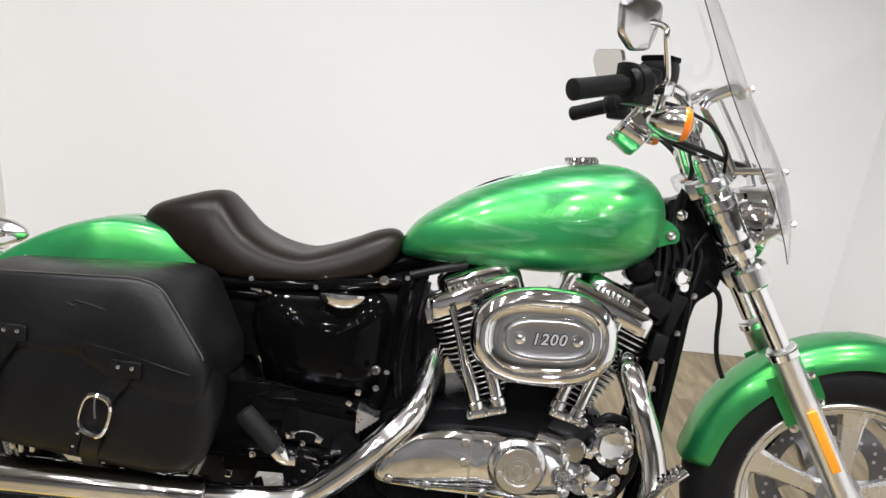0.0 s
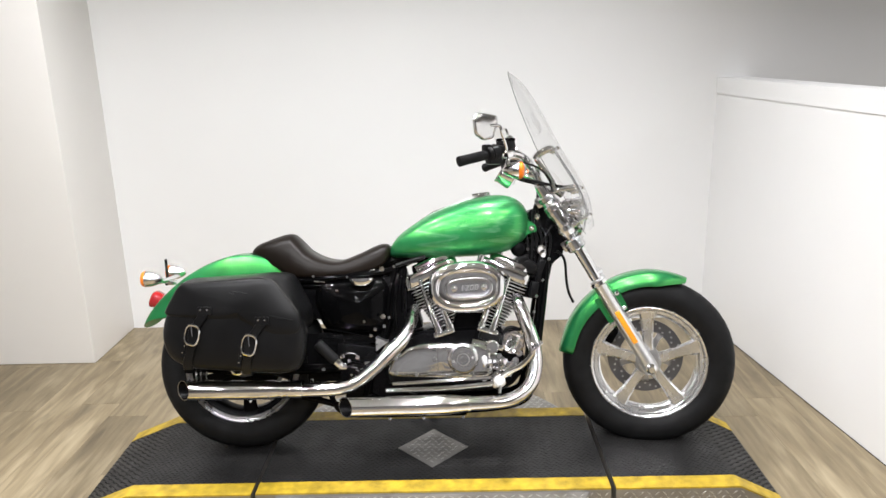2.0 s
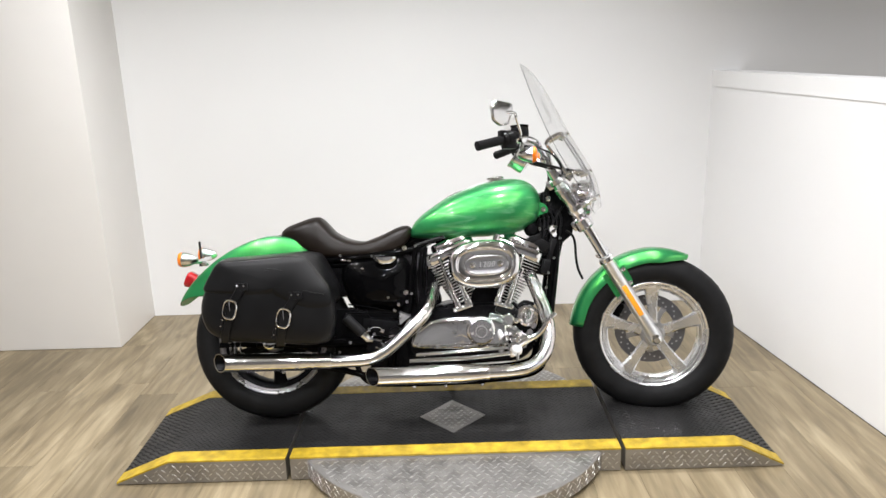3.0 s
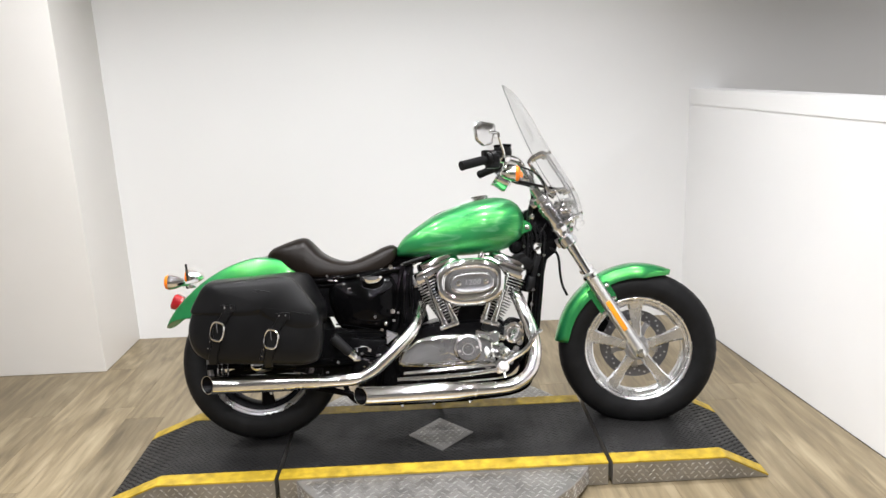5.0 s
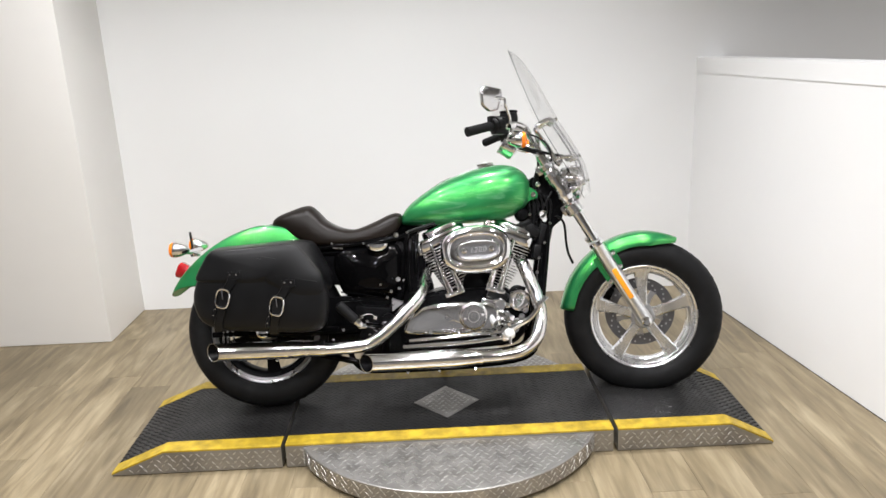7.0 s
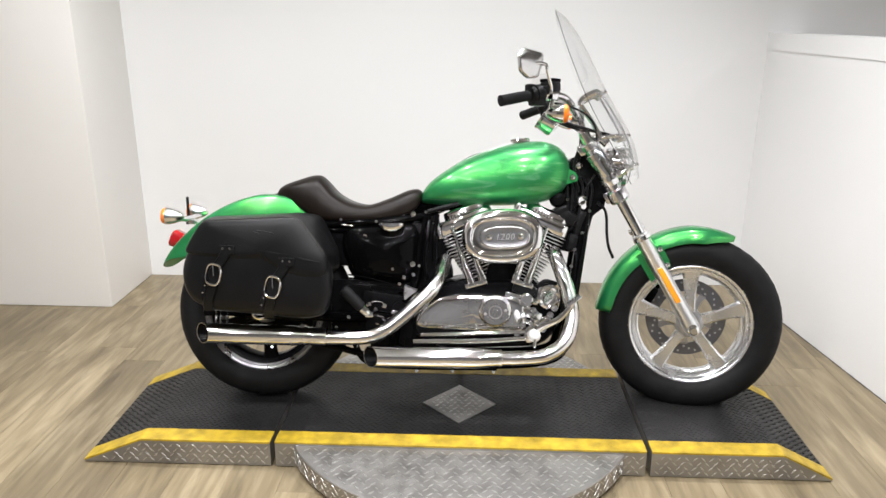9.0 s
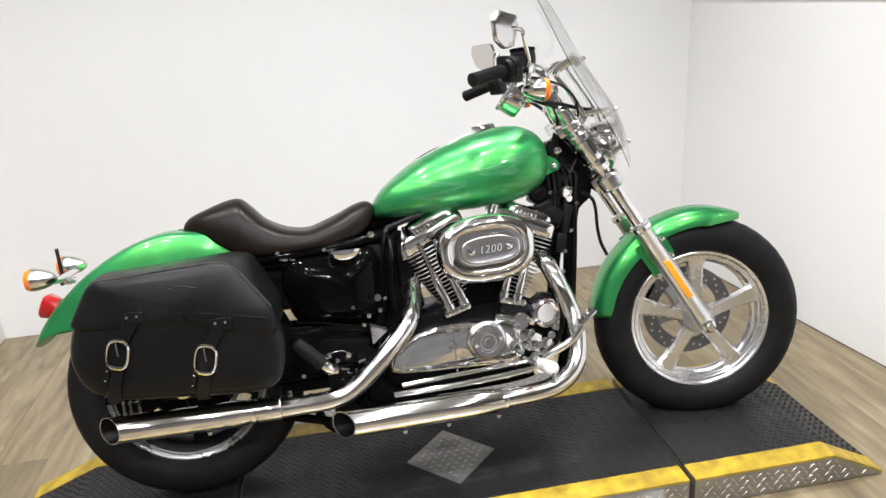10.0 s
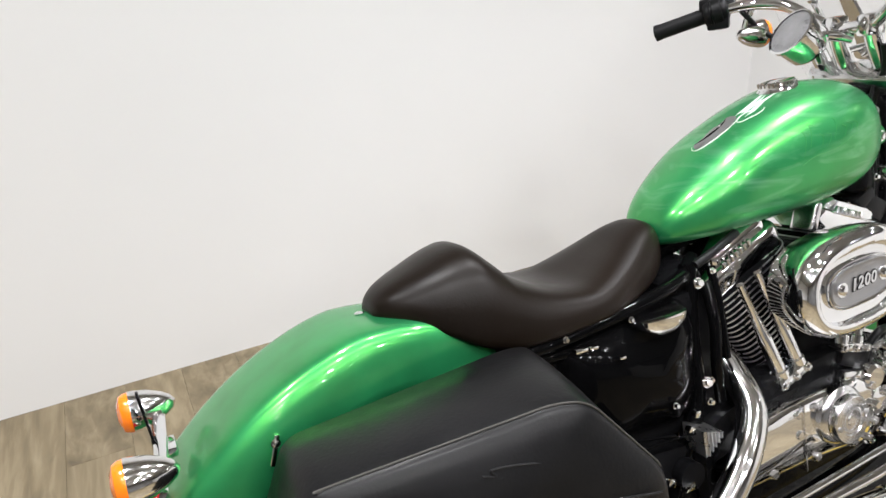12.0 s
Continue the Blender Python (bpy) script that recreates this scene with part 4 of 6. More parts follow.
bm = B()
cyl(bm, (0.366, -0.084, 0.819), (0.366, 0.084, 0.819), 0.010)
bolt(bm, (0.366, -0.084, 0.819), (0, -1, 0), 0.008)
part("tank_bolt", bm, CHROME, tank)


def tank_skin(x, t, lift=0.0012):
    """A point on the tank's surface: t is 0 at the side facing the near side, 1 at the top."""
    rows_ = dense(TANK, 5)
    lo, hi = rows_[0], rows_[-1]
    for a, b in zip(rows_, rows_[1:]):
        if a[0] <= x <= b[0]:
            f = (x - a[0]) / (b[0] - a[0])
            r = [p + (q - p) * f for p, q in zip(a, b)]
            break
    mid = r[1] + (r[2] - r[1]) * r[4]
    ang = t * math.pi / 2
    c, s = math.cos(ang), math.sin(ang)
    p = 2.5 if s >= 0 else 2.7
    y = -(r[3] + lift) * abs(c) ** (2 / p)
    z = (r[2] - mid + lift) * abs(s) ** (2 / p) if s >= 0 else -(mid - r[1] + lift) * abs(s) ** (2 / p)
    return Vector((x, y, mid + z))


# faint flowing strokes on the flank, and a grey medallion with white swirls on the top
bm = B()
for k, (x0, t0, lean, rise) in enumerate(((0.098, 0.02, 0.020, 0.30), (0.112, 0.03, 0.024, 0.34), (0.136, 0.06, 0.012, 0.16), (0.154, 0.07, 0.010, 0.13), (0.170, 0.06, 0.016, 0.26), (0.192, 0.08, 0.010, 0.13), (0.207, 0.09, 0.010, 0.12), (0.222, 0.09, 0.010, 0.11))):
    tube(bm, [tank_skin(x0 + lean * f + 0.006 * math.sin(math.pi * f * 2), t0 + rise * math.sin(math.pi * (0.08 + 0.62 * f)), -0.0001) for f in np.linspace(0, 1, 9)], 0.00055, 6, 3)
tube(bm, [tank_skin(0.092 + 0.152 * f, 0.04 + 0.05 * f + 0.012 * math.sin(9 * f), -0.0001) for f in np.linspace(0, 1, 15)], 0.00050, 6, 3)
pieces("tank_script", bm, SCRIPT, tank, "faint flowing script strokes")
bm = B()
rings = []
for k in (1.0, 0.96, 0.5, 0.05):
    ring = []
    for i in range(36):
        a = 2 * math.pi * i / 36
        q = tank_skin(0.006 + 0.050 * k * math.cos(a), 0.955 + 0.085 * k * math.sin(a), 0.0016 if k < 1 else 0.0002)
        ring.append(q)
    rings.append(ring)
loft(bm, rings, False)
part("tank_medallion", bm, MEDAL, tank, "dark grey oval medallion")
bm = B()
for cx, ct, rx, rt, a0, a1 in ((0.062, 0.85, 0.024, 0.05, 40, 280), (0.075, 0.81, 0.020, 0.03, -170, 10), (0.10, 0.90, 0.03, 0.04, 90, 200), (0.006, 0.955, 0.054, 0.095, 150, 330)):
    tube(bm, [tank_skin(cx + rx * math.cos(radians(a)), ct + rt * math.sin(radians(a)), 0.0004) for a in np.linspace(a0, a1, 14)], [0.0005 + 0.0009 * math.sin(math.pi * i / 13) for i in range(14)], 6, 3)
for k in range(8):
    x0, t0 = 0.058 + 0.006 * (k % 3), 0.855 + 0.016 * k
    tube(bm, [tank_skin(x0 + (0.060 + 0.012 * (k % 4)) * f, t0 + 0.030 * f * f - 0.008 * math.sin(5 * f + k), 0.0) for f in np.linspace(0, 1, 12)],
         [0.0004 + (0.0010 + 0.0003 * (k % 3)) * math.sin(math.pi * f) for f in np.linspace(0, 1, 12)], 6, 3)
pieces("tank_swirl", bm, SWIRL, tank, "white airbrushed swirls")
bm = B()
tube(bm, [tank_skin(0.006 + 0.044 * math.cos(a), 0.965 + 0.078 * math.sin(a), 0.0008) for a in np.linspace(0.5, 2.7, 12)], [0.0006 + 0.0022 * math.sin(math.pi * i / 11) for i in range(12)], 6, 3)
part("medallion_shade", bm, BLACK, tank, "black upper edge of the medallion")

# seat
SEAT = [(-0.709, 0.744, 0.753, 0.026, 0.014), (-0.701, 0.741, 0.768, 0.040, 0.024), (-0.682, 0.733, 0.782, 0.058, 0.036), (-0.650, 0.718, 0.795, 0.078, 0.048), (-0.610, 0.696, 0.809, 0.096, 0.058),
        (-0.577, 0.675, 0.819, 0.108, 0.064), (-0.556, 0.666, 0.822, 0.114, 0.066), (-0.540, 0.661, 0.816, 0.118, 0.068), (-0.515, 0.656, 0.793, 0.123, 0.074), (-0.484, 0.655, 0.762, 0.128, 0.084),
        (-0.435, 0.657, 0.735, 0.131, 0.096), (-0.376, 0.660, 0.722, 0.130, 0.098), (-0.333, 0.663, 0.729, 0.124, 0.090), (-0.280, 0.669, 0.748, 0.109, 0.074), (-0.235, 0.678, 0.765, 0.091, 0.058),
        (-0.200, 0.697, 0.772, 0.072, 0.044), (-0.182, 0.720, 0.768, 0.054, 0.032), (-0.172, 0.740, 0.758, 0.030, 0.016)]


def between(x, table):
    """A smooth value at x from pairs of (x, value)."""
    for (a, va), (b, vb) in zip(table, table[1:]):
        if x <= b:
            t = max(0.0, (x - a) / (b - a))
            return va + (vb - va) * t * t * (3 - 2 * t)
    return table[-1][1]


bm = B()
rings = []
for x, lo, hi, w, c in dense(SEAT, 6):
    dish = between(x, ((-0.70, 0.0), (-0.60, 0.001), (-0.54, 0.004), (-0.48, 0.010), (-0.40, 0.013), (-0.30, 0.006), (-0.20, 0.0), (-0.17, 0.0)))
    h = hi - lo
    p = 1.9 + 1.0 * c / w
    half = []
    for k in range(17):
        a = math.pi / 2 * (1 - k / 16)
        u, v = math.cos(a) ** (2 / p), math.sin(a) ** (2 / p)
        half.append((w * u, lo + 0.10 * h + 0.90 * h * v - dish * (1 - u * u) ** 2))
    half += [(0.988 * w, lo + 0.045 * h), (0.955 * w, lo + 0.010 * h), (0.72 * w, lo)]
    rings.append([(x, -u, z) for u, z in half] + [(x, u, z) for u, z in reversed(half[1:])])
loft(bm, rings)
seat = part("seat", bm, SEATHIDE, bike, "brown-black padded solo seat with raised back", 60)
bm = B()
box(bm, (-0.716, 0, 0.741), (0.024, 0.03, 0.006), None, 0.002)
bolt(bm, (-0.722, 0, 0.743), (0, 0, 1), 0.008)
part("seat_tab", bm, CHROME, seat)

# rear fender
bm = B()
rings = []
for k in range(49):
    s = k / 48
    R = 0.427 - 0.026 * math.sin(math.pi / 2 * min(1, max(0, (s - 0.40) / 0.36))) + 0.008 * max(0, (s - 0.80) / 0.2) - 0.003 * max(0, (s - 0.93) / 0.07) ** 2
    ring = []
    for j in range(33):
        q = -1 + 2 * j / 32
        u = math.copysign(1 - (1 - abs(q)) ** 1.5, q)
        drop = 0.005 * u * u + 0.026 * abs(u) ** 7 + 0.072 * abs(u) ** 18
        a = radians(46 + (158.2 - 46) * s - 6 * abs(u) ** 3 * s ** 4 - 125 * drop * s ** 5)
        ring.append(AXLE_R + Vector(((R - drop) * math.cos(a), (0.098 + 0.021 * min(1, max(0, (s - 0.18) / 0.25))) * u * (1 - 0.04 * abs(u) ** 8), (R - drop) * math.sin(a))))
    rings.append(ring)
inner = [[AXLE_R + Vector(((q - AXLE_R).x * 0.99, (q - AXLE_R).y * 0.97, (q - AXLE_R).z * 0.99)) for q in ring] for ring in rings]
loft(bm, [o + list(reversed(i)) for o, i in zip(rings, inner)])
rf = part("rear_fender", bm, GREEN, bike, "bright green rear fender", 60)
bm = B()
a = radians(134)
bolt(bm, AXLE_R + Vector((0.388 * math.cos(a), 0, 0.388 * math.sin(a) + 0.008)), (math.cos(a), 0, math.sin(a)), 0.009, 0.006)
part("fender_plug", bm, PLASTIC, rf)
# tail lamp, rear signals and the upright plate carrier
bm = B()
m = Matrix.Rotation(radians(22), 4, "Y")
loft(bm, [[Vector((-1.079, 0, 0.571)) + m @ Vector((x, a, b)) for a, b in rounded([(-wy, -wz), (wy, -wz), (wy, wz), (-wy, wz)], 6, 0.028)] for x, wy, wz in ((0.022, 0.030, 0.022), (0.018, 0.033, 0.026), (-0.010, 0.039, 0.031), (-0.024, 0.041, 0.033), (-0.029, 0.038, 0.030), (-0.031, 0.026, 0.018))])
tl = part("tail_light", bm, RED, bike, "red tail light")
bm = B()
box(bm, (-1.056, 0, 0.562), (0.026, 0.074, 0.068), m, 0.008)
part("tail_light_base", bm, CHROME, tl)
bm = B()
tube(bm, [(-1.045, -0.123, 0.656), (-1.040, -0.06, 0.652), (-1.034, 0.03, 0.660), (-1.030, 0.083, 0.668)], 0.010)
box(bm, (-1.030, 0, 0.640), (0.026, 0.05, 0.016), None, 0.006)
sb = part("signal_bar", bm, CHROME, bike, "chrome rear signal bar")
for side in (-1, 1):
    bullet_lamp("rear_turn_signal", (-1.012 + 0.008 * side, 0.103 * side - 0.020, 0.668 + 0.006 * side), (-1, 0, 0.04), 0.0305, 0.062, sb, same, "amber turn signal lens")
bm = B()
for y0, z0, wy, wz in ((-0.012, 0.686, 0.020, 0.096), (0.0, 0.640, 0.060, 0.018)):
    tilt = Matrix.Rotation(radians(-4), 4, "Y")
    outer = rounded([(-wy / 2, -wz / 2), (wy / 2, -wz / 2), (wy / 2, wz / 2), (-wy / 2, wz / 2)], 4, 0.006)
    hole = rounded([(-wy / 2 + 0.006, -wz / 2 + 0.006), (wy / 2 - 0.006, -wz / 2 + 0.006), (wy / 2 - 0.006, wz / 2 - 0.006), (-wy / 2 + 0.006, wz / 2 - 0.006)], 4, 0.003)
    at = lambda x, q: Vector((-1.046, y0, z0)) + tilt @ Vector((x, q[0], q[1]))
    loops = [[at(-0.0018, q) for q in outer], [at(0.0018, q) for q in outer], [at(0.0018, q) for q in hole], [at(-0.0018, q) for q in hole]]
    loft(bm, loops + [loops[0]], False)
part("plate_carrier", bm, SATIN, sb, "black licence plate carrier")

# frame
for name, pts, r in (
        ("frame_downtube", [(0.405, -0.035, 0.80), (0.415, -0.055, 0.68), (0.385, -0.075, 0.45), (0.350, -0.085, 0.24), (0.30, -0.09, 0.165), (0.10, -0.10, 0.145), (-0.15, -0.11, 0.150), (-0.27, -0.11, 0.20)], 0.021),
        ("frame_downtube", [(0.405, 0.035, 0.80), (0.415, 0.055, 0.68), (0.385, 0.075, 0.45), (0.350, 0.085, 0.24), (0.30, 0.09, 0.165), (0.10, 0.10, 0.145), (-0.15, 0.11, 0.150), (-0.27, 0.11, 0.20)], 0.018),
        ("frame_backbone", [(0.40, 0, 0.83), (0.2, 0, 0.77), (0.0, 0, 0.735), (-0.18, 0, 0.70), (-0.22, 0, 0.66)], 0.028),
        ("frame_rail", [(-0.12, -0.06, 0.690), (-0.20, -0.10, 0.668), (-0.40, -0.115, 0.650), (-0.60, -0.100, 0.640), (-0.80, -0.090, 0.640)], 0.013),
        ("frame_rail", [(-0.10, 0.07, 0.700), (-0.20, 0.115, 0.66), (-0.40, 0.13, 0.635), (-0.60, 0.13, 0.640), (-0.80, 0.115, 0.655)], 0.014),
        ("frame_post", [(-0.15, -0.085, 0.69), (-0.175, -0.10, 0.58), (-0.19, -0.115, 0.45), (-0.25, -0.115, 0.32), (-0.27, -0.11, 0.20)], 0.017),
        ("frame_post", [(-0.15, 0.085, 0.69), (-0.175, 0.10, 0.58), (-0.19, 0.115, 0.45), (-0.25, 0.115, 0.32), (-0.27, 0.11, 0.20)], 0.017),
        ("swingarm", [(-0.26, -0.10, 0.315), (-0.40, -0.118, 0.312), (-0.60, -0.122, 0.314), (-0.80, -0.122, 0.318)], 0.020),
        ("swingarm", [(-0.26, 0.10, 0.315), (-0.40, 0.118, 0.312), (-0.60, 0.122, 0.314), (-0.80, 0.122, 0.318)], 0.020),
        ("fender_strut", [(-0.38, -0.112, 0.620), (-0.50, -0.098, 0.622), (-0.75, -0.092, 0.620), (-0.90, -0.088, 0.600)], 0.013),
        ("side_stand", [(0.02, 0.11, 0.16), (-0.02, 0.20, 0.10), (-0.06, 0.285, -0.055)], 0.012)):
    bm = B()
    tube(bm, pts, r, 14)
    part(name, bm, BLACK, bike, "gloss black frame tube" if name.startswith("frame") else "")
bm = B()
turned(bm, AXLE_R + Vector((0, -0.135, 0)), (0, -1, 0), [(0.024, 0), (0.024, 0.012), (0.018, 0.016), (0.012, 0.018)], 12)
part("rear_axle_nut", bm, CHROME, bike)
# rear shock
bm = B()
top, low = Vector((-0.560, -0.150, 0.630)), Vector((-0.700, -0.150, 0.340))
d = (low - top).normalized()
cyl(bm, top, low, 0.014)
cyl(bm, top, top + d * 0.09, 0.030)
sh = part("rear_shock", bm, SATIN, bike, "black rear shock absorber")
bm = B()
n = 120
tube(bm, [top + d * (0.08 + 0.20 * i / n) + 0.026 * (math.cos(i * 0.42) * Vector((d.z, 0, -d.x)) + math.sin(i * 0.42) * Vector((0, 1, 0))) for i in range(n)], 0.0045, 8, 0)
part("shock_spring", bm, BLACK, sh)

# oil tank and side cover
bm = B()
out = rounded([(-0.475, 0.560), (-0.455, 0.652), (-0.195, 0.664), (-0.158, 0.615), (-0.165, 0.465), (-0.205, 0.412), (-0.415, 0.430)], 6, 0.05)
cushion(bm, out, [(0.0, 0.05), (0.0, -0.075), (0.006, -0.094), (0.018, -0.113), (0.036, -0.130), (0.060, -0.144), (0.088, -0.153), (0.12, -0.158)])
ot = part("oil_tank", bm, BLACK, bike, "gloss black oil tank")
bm = B()
cx, cz = -0.276, 0.640
pts = [(cx - 0.046, cz + 0.010)] + [(cx + 0.046 * math.cos(a), cz + 0.010 + 0.032 * math.sin(a)) for a in np.linspace(math.pi, 2 * math.pi, 16)]
loft(bm, [[(cx + (x - cx) * k, y, cz + 0.010 + (z - cz - 0.010) * k) for x, z in pts[1:]] for y, k in ((-0.120, 1), (-0.158, 1), (-0.164, 0.95), (-0.169, 0.8), (-0.172, 0.5), (-0.173, 0.1))])
part("oil_cap", bm, CHROME, ot, "chrome oil filler cap")
bm = B()
box(bm, (-0.255, -0.015, 0.525), (0.28, 0.19, 0.26), None, 0.03)
box(bm, (-0.455, 0.0, 0.565), (0.15, 0.10, 0.16), None, 0.02)
box(bm, (-0.135, -0.01, 0.56), (0.10, 0.14, 0.26), Matrix.Rotation(radians(-16), 4, "Y"), 0.02)
box(bm, (-0.31, 0.0, 0.40), (0.14, 0.12, 0.18), None, 0.03)
box(bm, (-0.415, -0.098, 0.580), (0.27, 0.012, 0.165), None, 0.005)
box(bm, (-0.325, -0.098, 0.470), (0.12, 0.012, 0.10), Matrix.Rotation(radians(12), 4, "Y"), 0.005)
box(bm, (-0.375, -0.098, 0.350), (0.24, 0.012, 0.185), None, 0.005)
box(bm, (-0.40, 0.112, 0.340), (0.26, 0.012, 0.175), None, 0.005)
pieces("battery_tray", bm, SATIN, bike, "black battery tray and inner fender")
bm = B()
tube(bm, [(-0.142, -0.112, 0.66), (-0.150, -0.135, 0.60), (-0.158, -0.140, 0.52), (-0.150, -0.135, 0.45)], 0.010)
tube(bm, [(-0.115, -0.10, 0.68), (-0.125, -0.125, 0.60), (-0.125, -0.13, 0.52)], 0.008)
pieces("oil_line", bm, BLACK, bike)
bm = B()
box(bm, (-0.21, 0.0, 0.255), (0.30, 0.20, 0.17), None, 0.03)
part("gearbox", bm, SATIN, bike, "black gearbox casing")
# battery side on the far side, belt and clutter in the dark
bm = B()
box(bm, (-0.31, 0.10, 0.54), (0.24, 0.10, 0.20), None, 0.02)
part("side_cover", bm, BLACK, bike)
bm = B()
tube(bm, [(-0.44, -0.145, 0.430), (-0.30, -0.150, 0.428), (-0.20, -0.150, 0.415)], 0.0022)
part("brake_line", bm, BLACK, bike, "thin black brake line")
bm = B()
box(bm, (-0.30, -0.105, 0.365), (0.16, 0.05, 0.07), Matrix.Rotation(radians(8), 4, "Y"), 0.01)
box(bm, (-0.40, -0.09, 0.40), (0.10, 0.06, 0.06), Matrix.Rotation(radians(-14), 4, "Y"), 0.01)
cyl(bm, (-0.33, -0.12, 0.29), (-0.33, -0.165, 0.29), 0.032)
cyl(bm, (-0.245, -0.12, 0.345), (-0.245, -0.155, 0.345), 0.026)
part("master_cylinder", bm, SATIN, bike, "black rear brake parts")
bm = B()
for x, z in ((-0.255, 0.335), (-0.305, 0.275), (-0.28, 0.31), (-0.33, 0.345), (-0.196, 0.47), (-0.425, 0.315)):
    bolt(bm, (x, -0.150 - 0.012 * random.random(), z), (0, -1, 0), 0.0046, 0.008)
pieces("loose_bolt", bm, CHROME, bike)
bm = B()
for x, z in ((-0.455, 0.660), (-0.330, 0.655), (-0.155, 0.690), (-0.178, 0.50)):
    bolt(bm, (x, -0.144, z), (0, -1, 0), 0.0038, 0.006)
pieces("frame_bolt", bm, CHROME, bike)
# small fittings of the rear brake, in the shade behind the pipe; upper pieces added as frame rail highlights
bm = B()
for x, z, wx, wz, turned_by in ((-0.386, 0.368, 0.014, 0.016, 8), (-0.353, 0.363, 0.017, 0.014, -12), (-0.297, 0.358, 0.014, 0.014, 20), (-0.262, 0.335, 0.020, 0.012, -6), (-0.304, 0.308, 0.026, 0.007, 14), (-0.311, 0.320, 0.024, 0.006, 12), (-0.468, 0.275, 0.012, 0.016, 0),
                                (-0.245, 0.437, 0.012, 0.010, 30), (-0.229, 0.460, 0.011, 0.012, 10), (-0.440, 0.642, 0.022, 0.006, 4), (-0.418, 0.640, 0.016, 0.005, 10), (-0.367, 0.607, 0.012, 0.005, 8)):
    box(bm, (x, -0.158, z), (wx, 0.012, wz), Matrix.Rotation(radians(turned_by), 4, "Y"), 0.002)
pieces("glint_fitting", bm, CHROME, bike, "small bright fitting placed for a glint")
bm = B()
tube(bm, [(-0.353, -0.162, 0.366), (-0.330, -0.166, 0.374), (-0.305, -0.164, 0.370), (-0.292, -0.160, 0.350)], 0.0016, 8)
part("fitting_wire", bm, POLISHED, bike)
bm = B()
for x, z, r in ((-0.353, 0.266, 0.007), (-0.335, 0.273, 0.006), (-0.322, 0.294, 0.006), (-0.199, 0.506, 0.007), (-0.270, 0.488, 0.004), (-0.199, 0.682, 0.007)):
    bolt(bm, (x, -0.156, z), (0, -1, 0.2), r, 0.008)
pieces("bright_bolt", bm, CHROME, bike)
# lower edge of the black panel under the oil tank
bm = B()
tube(bm, [(-0.428, -0.150, 0.466), (-0.36, -0.156, 0.456), (-0.277, -0.158, 0.437)], 0.0026, 8)
part("panel_edge", bm, BLACK, bike)
# folded passenger peg
bm = B()
turned(bm, (-0.435, -0.225, 0.425), (0.085, 0.0, -0.085), [(0.012, 0), (0.019, 0.004), (0.020, 0.02), (0.019, 0.088), (0.014, 0.094)], 24)
pp = part("passenger_peg", bm, RUBBER, bike, "folded passenger footpeg with black rubber")
bm = B()
turned(bm, (-0.435, -0.225, 0.425), (0.085, 0.0, -0.085), [(0.012, 0.092), (0.016, 0.096), (0.016, 0.112), (0.010, 0.126)], 16)
box(bm, (-0.345, -0.195, 0.335), (0.03, 0.05, 0.02), None, 0.004)
part("peg_clevis", bm, CHROME, pp)

# ---- engine ----
CRANK = Vector((0.122, 0.0, 0.322))
bm = B()
out = rounded([(-0.20, 0.250), (-0.205, 0.395), (-0.12, 0.430), (0.02, 0.452), (0.225, 0.452), (0.315, 0.395), (0.330, 0.290), (0.26, 0.215), (-0.10, 0.200)], 5, 0.04)
cushion(bm, out, [(0.02, 0.13), (0.0, 0.11), (0.0, -0.115), (0.012, -0.128), (0.03, -0.130)])
part("crankcase", bm, SATIN, bike, "black engine crankcase")


